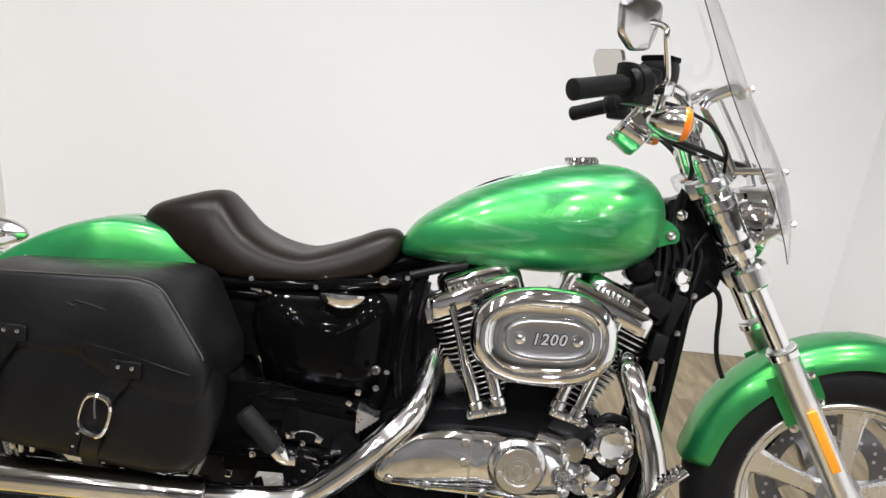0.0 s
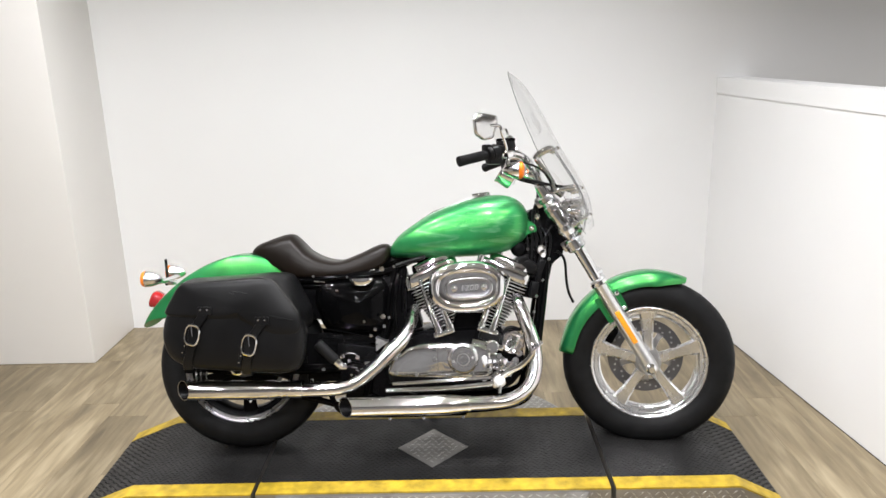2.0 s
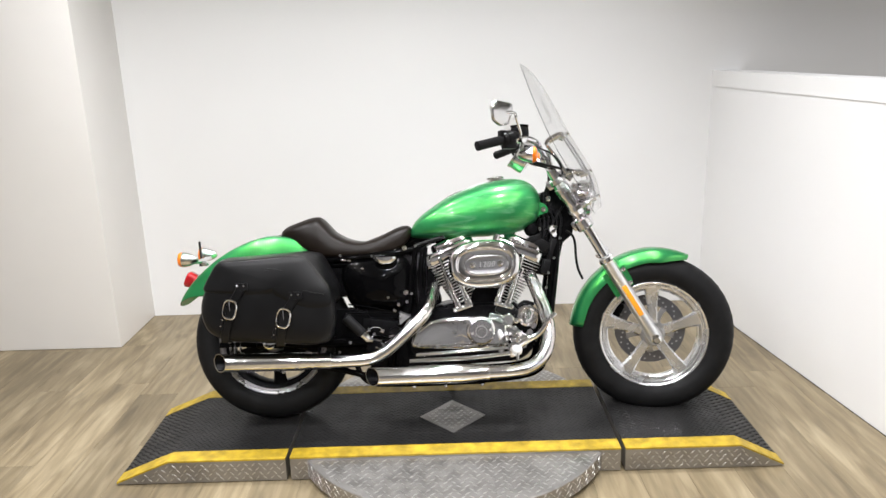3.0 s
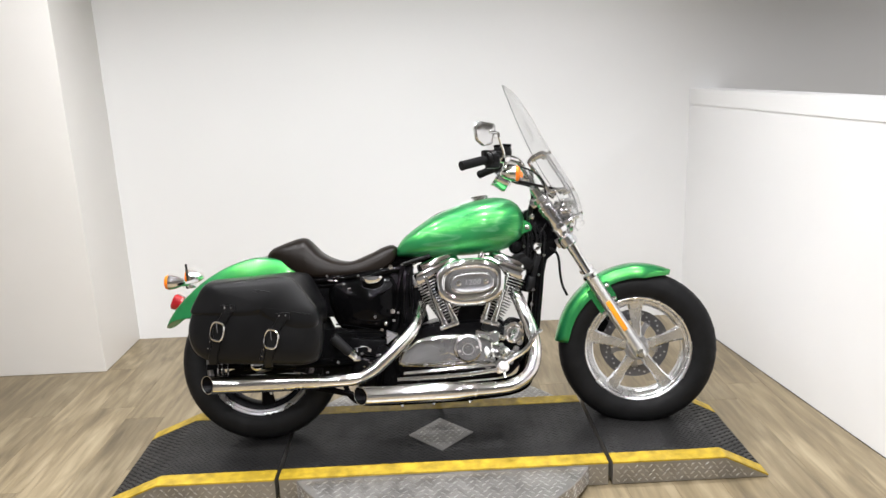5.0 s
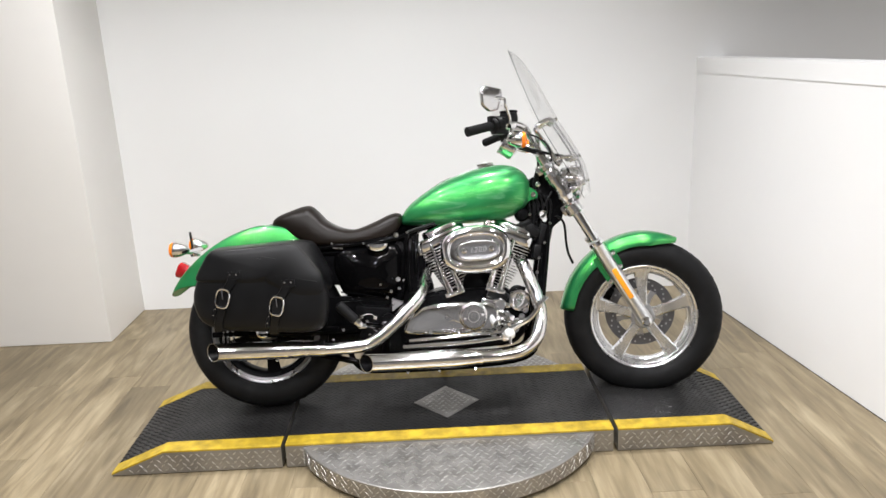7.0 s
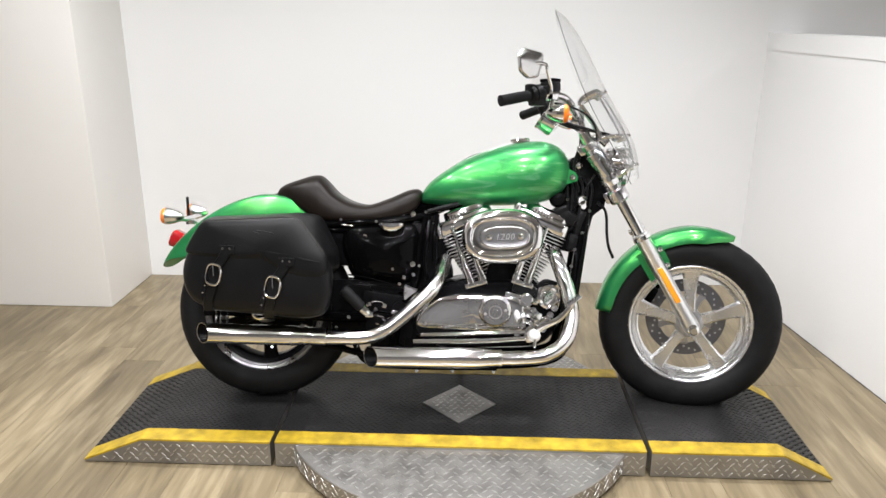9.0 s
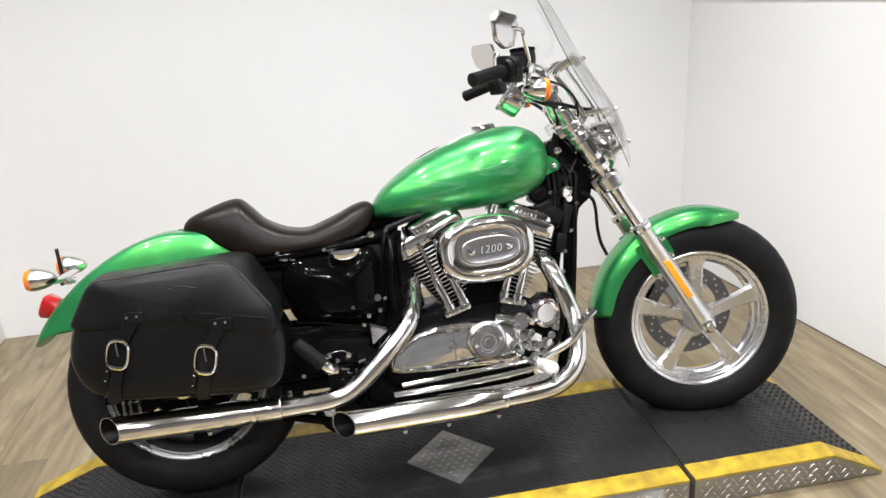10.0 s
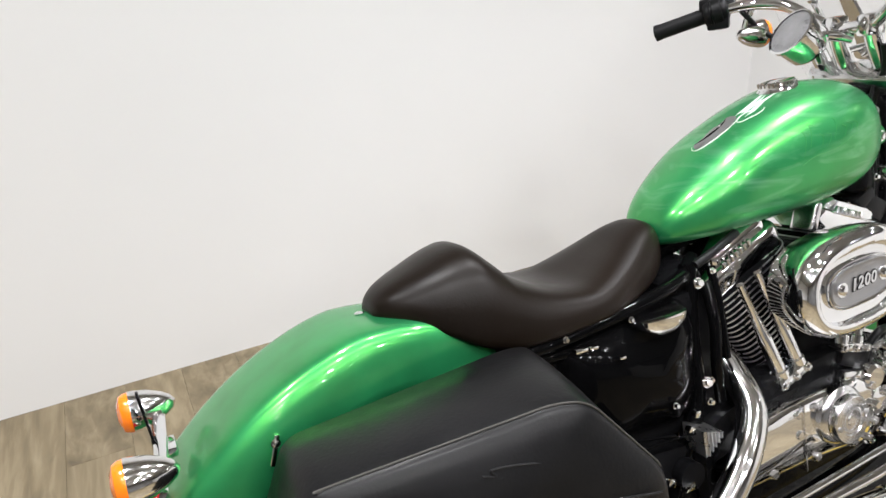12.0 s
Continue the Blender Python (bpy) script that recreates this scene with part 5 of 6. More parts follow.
def cylinder(sign):
    """A finned cylinder with its head, rocker box and push rod tubes, leaning by sign."""
    ax = Vector((sign * math.sin(radians(22.5)), 0, math.cos(radians(22.5))))
    fw_ = Vector((ax.z, 0, -ax.x))
    m = Matrix((fw_, (0, 1, 0), ax)).transposed().to_4x4()
    bm = B()
    cyl(bm, CRANK + ax * 0.12, CRANK + ax * 0.33, 0.055, seg=32)
    body = part("engine_cylinder", bm, SATIN, bike, "black finned engine cylinder")
    for k in range(16):
        h = 0.150 + 0.0124 * k
        w = 0.072 + 0.037 * k / 15
        bm = B()
        pts = oval(0, 0, w, 0.084 + 0.008 * k / 15, 40, 6.0)
        loft(bm, [[CRANK + m @ Vector((x * q, y * q, h + dz)) for x, y in pts] for q, dz in ((0.97, -0.0021), (1.0, -0.001), (1.0, 0.001), (0.97, 0.0021))])
        part("cooling_fin", bm, SATIN, body)
        bm = B()
        loft(bm, [[CRANK + m @ Vector((x * q, y * q, h + dz)) for x, y in pts] for q, dz in ((1.001, -0.0014), (1.004, -0.0009), (1.004, 0.0009), (1.001, 0.0014))])
        part("fin_edge", bm, FINEDGE, body)
    bm = B()
    pts = oval(0, 0, 0.086, 0.090, 40, 3.6)
    loft(bm, [[CRANK + m @ Vector((x * q, y * q, h)) for x, y in pts] for q, h in ((0.9, 0.30), (1.0, 0.305), (1.0, 0.345), (0.97, 0.352))])
    part("cylinder_head", bm, SATIN, body)
    # rocker box, chrome, with its stepped lid and screws
    bm = B()
    base = rounded([(-0.112, -0.086), (0.104, -0.090), (0.110, -0.01), (0.092, 0.090), (-0.092, 0.090), (-0.114, -0.01)], 6, 0.034)
    loft(bm, [[CRANK + m @ Vector((x * q, y * q, h)) for x, y in base] for q, h in ((0.97, 0.340), (1.0, 0.344), (1.0, 0.374), (0.985, 0.381), (0.95, 0.386), (0.90, 0.389))])
    rk = part("rocker_box", bm, CHROME, body, "chrome rocker box")
    bm = B()
    lid_ = rounded([(-0.060, -0.074), (0.086, -0.080), (0.096, -0.01), (0.082, 0.080), (-0.060, 0.080), (-0.072, 0.0)], 6, 0.026)
    loft(bm, [[CRANK + m @ Vector((0.012 + (x - 0.012) * q, y * q, h)) for x, y in lid_] for q, h in ((1.0, 0.384), (1.0, 0.400), (0.975, 0.408), (0.92, 0.4135), (0.80, 0.4165), (0.50, 0.418))])
    part("rocker_lid", bm, CHROME, rk)
    bm = B()
    box(bm, CRANK + m @ Vector((-0.103, -0.066, 0.366)), (0.022, 0.052, 0.062), m, 0.009, 3)
    part("rocker_end_cap", bm, POLISHED, rk)
    bm = B()
    for i in range(7):
        p = CRANK + m @ Vector((-0.045 + 0.0115 * i, -0.0845, 0.3865))
        bolt(bm, p, ax, 0.0040, 0.010)
    for x in (-0.03, 0.03):
        bolt(bm, CRANK + m @ Vector((x, -0.0, 0.417)), ax, 0.007, 0.006)
    pieces("rocker_screw", bm, CHROME, rk)
    # push rod tubes
    feet = ((0.004, 0.447), (0.047, 0.459)) if sign < 0 else ((0.168, 0.464), (0.209, 0.451))
    for i, (fx, fz) in enumerate(feet):
        foot = Vector((fx, -0.126, fz))
        tip = foot + Vector((sign * 0.066, 0.014, 0.186))
        dd = (tip - foot).normalized()
        L = (tip - foot).length
        bm = B()
        turned(bm, foot, dd, [(0.0165, -0.010), (0.0165, 0.006), (0.0135, 0.009), (0.0130, L * 0.40), (0.0115, L * 0.43), (0.0088, L * 0.60), (0.0072, L * 0.72), (0.0072, L)], 24)
        part("push_rod_tube", bm, CHROME, body, "chrome push rod tube")
    bm = B()
    cxx = (feet[0][0] + feet[1][0]) / 2
    czz = (feet[0][1] + feet[1][1]) / 2 - 0.016
    tilted = Matrix.Rotation(radians(16 * sign), 4, "Y")
    box(bm, (cxx, -0.118, czz), (0.080, 0.052, 0.018), tilted, 0.005)
    bs = part("tappet_block", bm, CHROME, body)
    bm = B()
    for dx in (-0.032, 0.0, 0.032):
        bolt(bm, Vector((cxx, -0.143, czz)) + tilted @ Vector((dx, 0, 0)), (0, -1, 0), 0.006, 0.006)
    pieces("tappet_screw", bm, CHROME, bs)
    return body


cylinder(-1)
cylinder(1)
# black cam chest between the cylinders
bm = B()
out = rounded([(0.050, 0.425), (0.194, 0.425), (0.178, 0.505), (0.128, 0.535), (0.070, 0.505)], 5, 0.02)
cushion(bm, out, [(0.0, -0.04), (0.0, -0.092), (0.004, -0.100), (0.012, -0.104)])
part("cam_chest", bm, SATIN, bike, "black casting between the cylinders")
# dark tappet guide under the front tubes
bm = B()
box(bm, (0.196, -0.122, 0.420), (0.082, 0.036, 0.046), Matrix.Rotation(radians(24), 4, "Y"), 0.010)
part("tappet_guide", bm, PLASTIC, bike, "dark grey tappet guide")
# carburettor region behind the air cleaner
bm = B()
box(bm, (0.122, -0.06, 0.60), (0.10, 0.14, 0.12), None, 0.02)
cyl(bm, (0.122, -0.09, 0.610), (0.122, -0.155, 0.610), 0.06)
part("intake", bm, SATIN, bike)
bm = B()
for pts, r in (([(-0.15, -0.10, 0.69), (-0.10, -0.10, 0.705), (-0.04, -0.09, 0.720)], 0.008), ([(0.45, -0.052, 0.83), (0.425, -0.058, 0.79), (0.41, -0.060, 0.76), (0.40, -0.055, 0.69)], 0.0042)):
    tube(bm, pts, r, 10)
pieces("wire", bm, PLASTIC, bike)
bm = B()
box(bm, (0.365, 0.0, 0.665), (0.075, 0.085, 0.23), Matrix.Rotation(radians(12), 4, "Y"), 0.012)
part("neck_cover", bm, SATIN, bike, "black neck cover")
bm = B()
out = rounded([(0.362, 0.890), (0.415, 0.900), (0.455, 0.845), (0.484, 0.798), (0.498, 0.758), (0.488, 0.712), (0.448, 0.682), (0.432, 0.610), (0.370, 0.600)], 3, 0.012)
loft(bm, [[(0.43 + (x - 0.43) * k, y, 0.75 + (z - 0.75) * k) for x, z in out] for y, k in ((0.050, 0.94), (0.045, 1.0), (-0.045, 1.0), (-0.050, 0.94))])
part("wiring_box", bm, SATIN, bike, "black wiring box behind the forks")
bm = B()
for k in range(6):
    y = -0.062 + 0.006 * (k % 3)
    tube(bm, [(0.345 + 0.016 * k, y, 0.835 - 0.004 * k), (0.352 + 0.018 * k, y - 0.008, 0.770), (0.350 + 0.013 * k, y - 0.010, 0.700 - 0.008 * k), (0.335 + 0.010 * k, y, 0.630)], 0.0035 + 0.0012 * (k % 2), 8)
pieces("loom", bm, PLASTIC, bike)
# horn and coil at the front of the frame
bm = B()
box(bm, (0.345, -0.02, 0.725), (0.075, 0.10, 0.055), Matrix.Rotation(radians(30), 4, "Y"), 0.012)
turned(bm, (0.318, -0.055, 0.742), (0, -1, 0), [(0.030, 0), (0.032, 0.01), (0.022, 0.03), (0.016, 0.034)], 28)
part("ignition_coil", bm, SATIN, bike)
bm = B()
turned(bm, (0.396, -0.055, 0.736), (0.25, -1, 0), [(0.019, 0), (0.020, 0.022), (0.018, 0.027), (0.014, 0.028), (0.013, 0.024), (0.004, 0.023)], 24)
turned(bm, (0.404, -0.052, 0.716), (0.25, -1, 0), [(0.012, 0), (0.013, 0.020), (0.010, 0.024), (0.003, 0.024)], 20)
turned(bm, (0.392, -0.050, 0.862), (0, -1, 0), [(0.011, 0), (0.011, 0.006), (0.006, 0.009)], 16)
pieces("ignition_switch", bm, CHROME, bike, "chrome switch on the frame neck")
bm = B()
for x, z, sx, sz, a in ((0.40, 0.655, 0.03, 0.09, 10), (0.375, 0.585, 0.035, 0.06, 12), (0.355, 0.675, 0.06, 0.045, 30), (0.33, 0.70, 0.05, 0.03, -20)):
    box(bm, (x, -0.055, z), (sx, 0.045, sz), Matrix.Rotation(radians(a), 4, "Y"), 0.008)
pieces("electrical_box", bm, PLASTIC, bike)
bm = B()
for x, z in ((0.43, 0.70), (0.405, 0.62), (0.38, 0.56), (0.35, 0.74), (0.415, 0.745), (0.37, 0.50)):
    bolt(bm, (x, -0.080, z), (0, -1, 0), 0.0046, 0.007)
pieces("neck_bolt", bm, CHROME, bike)

# air cleaner
bm = B()
AC = (0.113, 0.609)
out = oval(AC[0], AC[1], 0.141, 0.096, 64, 2.35, radians(2))
cushion(bm, out, [(0.016, -0.125), (0.007, -0.155), (0.001, -0.182), (0.0, -0.196), (0.003, -0.206), (0.009, -0.2145), (0.017, -0.2195), (0.025, -0.2212), (0.031, -0.2200), (0.0345, -0.2150), (0.0360, -0.2085), (0.040, -0.2070), (0.06, -0.2068)])
ac = part("air_cleaner", bm, CHROME, bike, "oval chrome air cleaner cover", 45)
bm = B()
out2 = oval(AC[0] + 0.006, AC[1], 0.0865, 0.0425, 56, 2.7, radians(2))
cushion(bm, out2, [(0.0, -0.204), (0.0, -0.2110), (0.0012, -0.2132), (0.003, -0.2138), (0.0045, -0.2125), (0.006, -0.2110)])
part("badge_ring", bm, CHROME, ac)
bm = B()
out3 = oval(AC[0] + 0.006, AC[1], 0.0805, 0.0365, 56, 2.7, radians(2))
cushion(bm, out3, [(0.0, -0.2095), (0.0, -0.2130), (0.003, -0.2142), (0.006, -0.2132), (0.03, -0.2132)])
bd = part("badge_plate", bm, BADGE, ac, "satin grey badge plate")
bm = B()
for dx in (-0.052, 0.056):
    turned(bm, (AC[0] + 0.004 + dx, -0.213, AC[1] + 0.035 * dx), (0, -1, 0), [(0.013, 0), (0.013, 0.003), (0.009, 0.003), (0.009, 0.006), (0.005, 0.008)], 24)
pieces("badge_screw", bm, CHROME, bd)
# raised bright figures on a dark outline
for name, mat, swell, thick, label in (("number_outline", BLACK, 0.0021, 0.0006, "dark outline of the number 1200"), ("badge_number", SILVER, 0.0007, 0.0014, "raised number 1200")):
    font = bpy.data.curves.new(name, "FONT")
    font.body, font.size, font.extrude, font.offset, font.align_x, font.align_y, font.shear = "1200", 0.030, thick, swell, "CENTER", "CENTER", 0.2
    font.space_character = 1.12
    txt = new(name, font)
    dg = bpy.context.evaluated_depsgraph_get()
    tm = bpy.data.meshes.new_from_object(txt.evaluated_get(dg))
    bpy.data.objects.remove(txt)
    tm.materials.clear()
    tm.materials.append(mat)
    num = new(name, tm)
    num.parent = bd
    num.matrix_local = Matrix.Translation((AC[0] + 0.006, -0.2142, AC[1])) @ Matrix.Rotation(radians(-2), 4, "Y") @ Matrix.Rotation(radians(90), 4, "X")
    tagged(num, label)

# right side covers
bm = B()
out = rounded([(-0.190, 0.294), (-0.178, 0.342), (-0.116, 0.391), (-0.05, 0.403), (0.04, 0.405), (0.16, 0.400), (0.205, 0.372), (0.205, 0.282), (0.185, 0.262), (0.05, 0.271), (-0.165, 0.284)], 6, 0.018)
cushion(bm, out, [(0.0, -0.115), (0.0, -0.160), (0.0015, -0.165), (0.005, -0.1700), (0.010, -0.1727), (0.016, -0.1742), (0.024, -0.1752), (0.06, -0.1760), (0.10, -0.1764), (0.16, -0.1766)])
gc = part("gear_cover", bm, CHROME, bike, "chrome gear case cover")
bm = B()
loft(bm, [[(x, y, z) for x, z in ((-0.002, 0.268), (0.001, 0.268), (0.001, 0.398), (-0.002, 0.398))] for y in (-0.15, -0.1790)])
for x, z in ((-0.012, 0.385), (0.030, 0.385), (-0.012, 0.345), (-0.155, 0.352), (-0.155, 0.299), (0.185, 0.375), (0.19, 0.300), (0.03, 0.285), (0.13, 0.277), (-0.08, 0.292)):
    bolt(bm, (x, -0.169, z), (0, -1, 0), 0.0085, 0.010)
pieces("cover_screw", bm, POLISHED, gc)
bm = B()
TC = (0.092, 0.347)
turned(bm, (TC[0], -0.165, TC[1]), (0, -1, 0), [(0.058, 0), (0.058, 0.016), (0.053, 0.022), (0.047, 0.024), (0.047, 0.036), (0.044, 0.040), (0.030, 0.040), (0.028, 0.037), (0.012, 0.037), (0.010, 0.039), (0.003, 0.039)], 48)
tc = part("timing_cover", bm, POLISHED, bike, "round chrome timing cover")
bm = B()
for a in (10, 190):
    bolt(bm, (TC[0] + 0.036 * math.cos(radians(a)), -0.204, TC[1] + 0.036 * math.sin(radians(a))), (0, -1, 0), 0.005, 0.003)
for a in range(0, 360, 15):
    p = Vector((TC[0] + 0.022 * math.cos(radians(a)), -0.2045, TC[1] + 0.022 * math.sin(radians(a))))
    cyl(bm, p, p + Vector((0, -0.0008, 0)), 0.0022, seg=8)
pieces("timing_screw", bm, CAST, tc)
# oil filter and pump at the front
bm = B()
turned(bm, (0.272, -0.09, 0.398), (0.10, -1, 0), [(0.038, 0), (0.044, 0.004), (0.044, 0.068), (0.041, 0.078), (0.034, 0.081), (0.029, 0.078), (0.027, 0.071), (0.005, 0.070)], 36)
part("oil_filter", bm, CHROME, bike, "chrome oil filter")
bm = B()
box(bm, (0.215, -0.150, 0.330), (0.075, 0.05, 0.060), Matrix.Rotation(radians(30), 4, "Y"), 0.012)
box(bm, (0.265, -0.140, 0.305), (0.060, 0.05, 0.045), Matrix.Rotation(radians(-25), 4, "Y"), 0.010)
turned(bm, (0.200, -0.14, 0.385), (0, -1, 0), [(0.026, 0), (0.026, 0.03), (0.020, 0.036)], 20)
box(bm, (0.185, -0.155, 0.392), (0.12, 0.02, 0.022), Matrix.Rotation(radians(14), 4, "Y"), 0.006)
op = pieces("oil_pump", bm, CHROME, bike, "chrome oil pump and fittings")
bm = B()
for x, z in ((0.19, 0.335), (0.235, 0.315), (0.26, 0.285), (0.285, 0.335), (0.225, 0.350), (0.30, 0.36), (0.17, 0.270), (0.215, 0.275)):
    bolt(bm, (x, -0.172, z), (0, -1, 0), 0.009, 0.012)
pieces("pump_screw", bm, CHROME, op[0])
bm = B()
for pts in ([(0.30, -0.13, 0.42), (0.33, -0.13, 0.40), (0.335, -0.12, 0.34), (0.31, -0.12, 0.29)], [(0.245, -0.13, 0.43), (0.27, -0.135, 0.45), (0.31, -0.12, 0.44)]):
    tube(bm, pts, 0.008, 10)
pieces("oil_hose", bm, PLASTIC, bike)
# regulator fins behind the pipe
bm = B()
tri = rounded([(-0.228, 0.430), (-0.183, 0.414), (-0.227, 0.380)], 3, 0.003)
loft(bm, [[(x, y, z) for x, z in tri] for y in (-0.120, -0.168, -0.170)])
reg = part("regulator", bm, FINEDGE, bike, "finned aluminium regulator")
bm = B()
for k in range(5):
    f = 0.12 + 0.17 * k
    a, b = Vector((-0.228 + 0.045 * f, -0.170, 0.430 - 0.016 * f)), Vector((-0.227 + 0.044 * f, -0.170, 0.380 + 0.034 * f))
    loft(bm, [[p + Vector((dx, dy, 0)) for dx, dy in ((-0.0016, 0.001), (-0.0012, -0.005), (0.0012, -0.005), (0.0016, 0.001))] for p in (b, a)])
pieces("regulator_fin", bm, FINEDGE, reg)

# ---- exhaust ----
bm = B()
tube(bm, [(-0.070, -0.030, 0.548), (-0.088, -0.062, 0.520), (-0.098, -0.115, 0.478), (-0.120, -0.172, 0.432), (-0.175, -0.205, 0.378), (-0.240, -0.215, 0.318), (-0.305, -0.220, 0.272), (-0.365, -0.222, 0.257), (-0.45, -0.223, 0.255), (-0.52, -0.224, 0.254)],
     0.0258, 28, 8)
part("rear_exhaust_pipe", bm, PIPECHROME, bike, "chrome rear cylinder exhaust pipe", 60)
bm = B()
o = Vector((-0.488, -0.224, 0.258))
d = Vector((-1, 0.012, 0.010)).normalized()
def slash(bm, o, d, start, k):
    """Cuts the muffler's end on the slant, shorter on its outer side."""
    for v in bm.verts:
        if (v.co - o).dot(d) > start:
            v.co -= d * (k * (o.y - v.co.y))
    return bm


turned(bm, o, d, [(0.0262, 0.0), (0.0318, 0.002), (0.0325, 0.006), (0.0322, 0.060), (0.0312, 0.066), (0.0300, 0.072), (0.0300, 0.088), (0.0320, 0.097), (0.0353, 0.118), (0.0353, 0.425), (0.0353, 0.432), (0.0335, 0.432), (0.0333, 0.428)], 40, False)
slash(bm, o, d, 0.41, 0.95)
mf1 = part("muffler", bm, PIPECHROME, bike, "chrome slash-cut muffler")
bm = B()
turned(bm, o, d, [(0.0332, 0.431), (0.0328, 0.33), (0.004, 0.329)], 32, False)
slash(bm, o, d, 0.41, 0.95)
part("muffler_bore", bm, SATIN, mf1, "plain black bore")
bm = B()
turned(bm, o + d * 0.068, d, [(0.029, 0), (0.0335, 0.001), (0.0335, 0.010), (0.029, 0.011)], 32, False)
p = o + d * 0.19 + Vector((0, -0.012, -0.036))
bolt(bm, p, (0, -0.3, -1), 0.005, 0.007)
pieces("muffler_clamp", bm, CHROME, mf1)
bm = B()
tube(bm, [(0.300, -0.060, 0.560), (0.308, -0.115, 0.534), (0.325, -0.150, 0.480), (0.350, -0.168, 0.405), (0.357, -0.195, 0.325), (0.330, -0.225, 0.250), (0.270, -0.245, 0.210), (0.190, -0.252, 0.199), (0.10, -0.255, 0.197), (0.05, -0.255, 0.197)], 0.0258, 28, 8)
part("front_exhaust_pipe", bm, PIPECHROME, bike, "chrome front cylinder exhaust pipe", 60)
bm = B()
o2 = Vector((0.115, -0.255, 0.197))
d2 = Vector((-1, -0.015, 0.0)).normalized()
turned(bm, o2, d2, [(0.0262, 0.0), (0.0272, 0.004), (0.0285, 0.012), (0.0345, 0.070), (0.0362, 0.092), (0.0366, 0.120), (0.0360, 0.455), (0.0334, 0.455), (0.0332, 0.450)], 40, False)
slash(bm, o2, d2, 0.425, 0.80)
mf2 = part("muffler", bm, PIPECHROME, bike, "chrome slash-cut muffler")
bm = B()
turned(bm, o2, d2, [(0.0331, 0.454), (0.0328, 0.34), (0.004, 0.339)], 32, False)
slash(bm, o2, d2, 0.425, 0.80)
part("muffler_bore", bm, SATIN, mf2, "plain black bore")
bm = B()
turned(bm, o2 + d2 * 0.002, d2, [(0.0262, 0), (0.0305, 0.001), (0.0305, 0.010), (0.0262, 0.011)], 32, False)
for s, dx in ((0.03, 0), (0.17, 0), (0.29, 0)):
    bolt(bm, o2 + d2 * s + Vector((0, -0.012, -0.040)), (0, -0.3, -1), 0.005, 0.007)
pieces("muffler_clamp", bm, CHROME, mf2)
bm = B()
tube(bm, [(-0.36, -0.20, 0.19), (-0.48, -0.17, 0.215), (-0.60, -0.15, 0.24)], 0.012)
tube(bm, [(-0.42, -0.12, 0.25), (-0.36, -0.18, 0.165), (-0.22, -0.19, 0.150), (0.10, -0.19, 0.150)], 0.011)
pieces("muffler_bracket", bm, BLACK, bike)

# foot controls
bm = B()
tube(bm, [(0.205, -0.255, 0.268), (0.05, -0.245, 0.254), (-0.190, -0.235, 0.247)], 0.0085)
tube(bm, [(0.20, -0.228, 0.284), (-0.165, -0.228, 0.269)], 0.0065, 14, 0)
pieces("brake_rod", bm, CHROME, bike, "chrome brake rod")
bm = B()
box(bm, (0.215, -0.225, 0.275), (0.050, 0.10, 0.035), Matrix.Rotation(radians(-15), 4, "Y"), 0.010)
turned(bm, (0.215, -0.24, 0.285), (0, -1, 0), [(0.024, 0), (0.026, 0.01), (0.022, 0.05), (0.015, 0.055)], 24)
fp = part("footpeg_mount", bm, CHROME, bike, "chrome footpeg mount")
bm = B()
turned(bm, (0.212, -0.300, 0.290), (-0.03, -1, 0.13), [(0.012, 0), (0.0165, 0.004), (0.0175, 0.02), (0.0155, 0.045), (0.0182, 0.072), (0.0182, 0.098), (0.013, 0.105), (0.007, 0.107)], 28)
part("footpeg", bm, WHITEPEG, fp, "footpeg in a white protective wrap")
bm = B()
cyl(bm, (0.210, -0.398, 0.298), (0.206, -0.416, 0.268), 0.005)
part("peg_feeler", bm, CHROME, fp)
bm = B()
tube(bm, [(0.218, -0.275, 0.290), (0.255, -0.290, 0.318), (0.300, -0.305, 0.345), (0.328, -0.312, 0.378), (0.338, -0.314, 0.396)], [0.013, 0.012, 0.010, 0.009, 0.008], 14)
bp_ = part("brake_pedal", bm, CHROME, bike, "chrome brake pedal")
bm = B()
m = Matrix.Rotation(radians(-40), 4, "Y")
box(bm, (0.345, -0.316, 0.406), (0.055, 0.036, 0.008), m, 0.003)
for i in range(5):
    for j in range(3):
        q = m @ Vector((-0.020 + 0.010 * i, -0.011 + 0.011 * j, 0.006))
        box(bm, Vector((0.345, -0.316, 0.406)) + q, (0.006, 0.006, 0.006), m)
part("pedal_pad", bm, CHROME, bp_, "studded chrome pedal pad")

# ---- saddlebag ----
def bag_face(x, z):
    """How far the outer face stands out at x and z: it widens to the front and bulges below."""
    return -0.012 - 0.150 * (x + 0.70) - 0.010 * math.cos((z - 0.46) * 7.0)


body_out = rounded([(-0.895, 0.630), (-0.620, 0.645), (-0.580, 0.630), (-0.470, 0.552), (-0.449, 0.465), (-0.470, 0.352), (-0.535, 0.333), (-0.875, 0.350), (-0.955, 0.388), (-0.982, 0.470), (-0.960, 0.555)], 6, 0.05)
bm = B()
cushion(bm, body_out, [(0.030, -0.135), (0.018, -0.150), (0.006, -0.220), (0.0, -0.262), (0.004, -0.286), (0.014, -0.302), (0.036, -0.312), (0.07, -0.317), (0.12, -0.320), (0.18, -0.321)],
        lambda x, z: bag_face(x, z) * 1.0)
for v in bm.verts:
    if v.co.y > -0.2:
        v.co.y = min(-0.135, v.co.y)
bag = part("saddlebag", bm, LEATHER, bike, "black leather saddlebag with two buckled straps", 60)
bm = B()
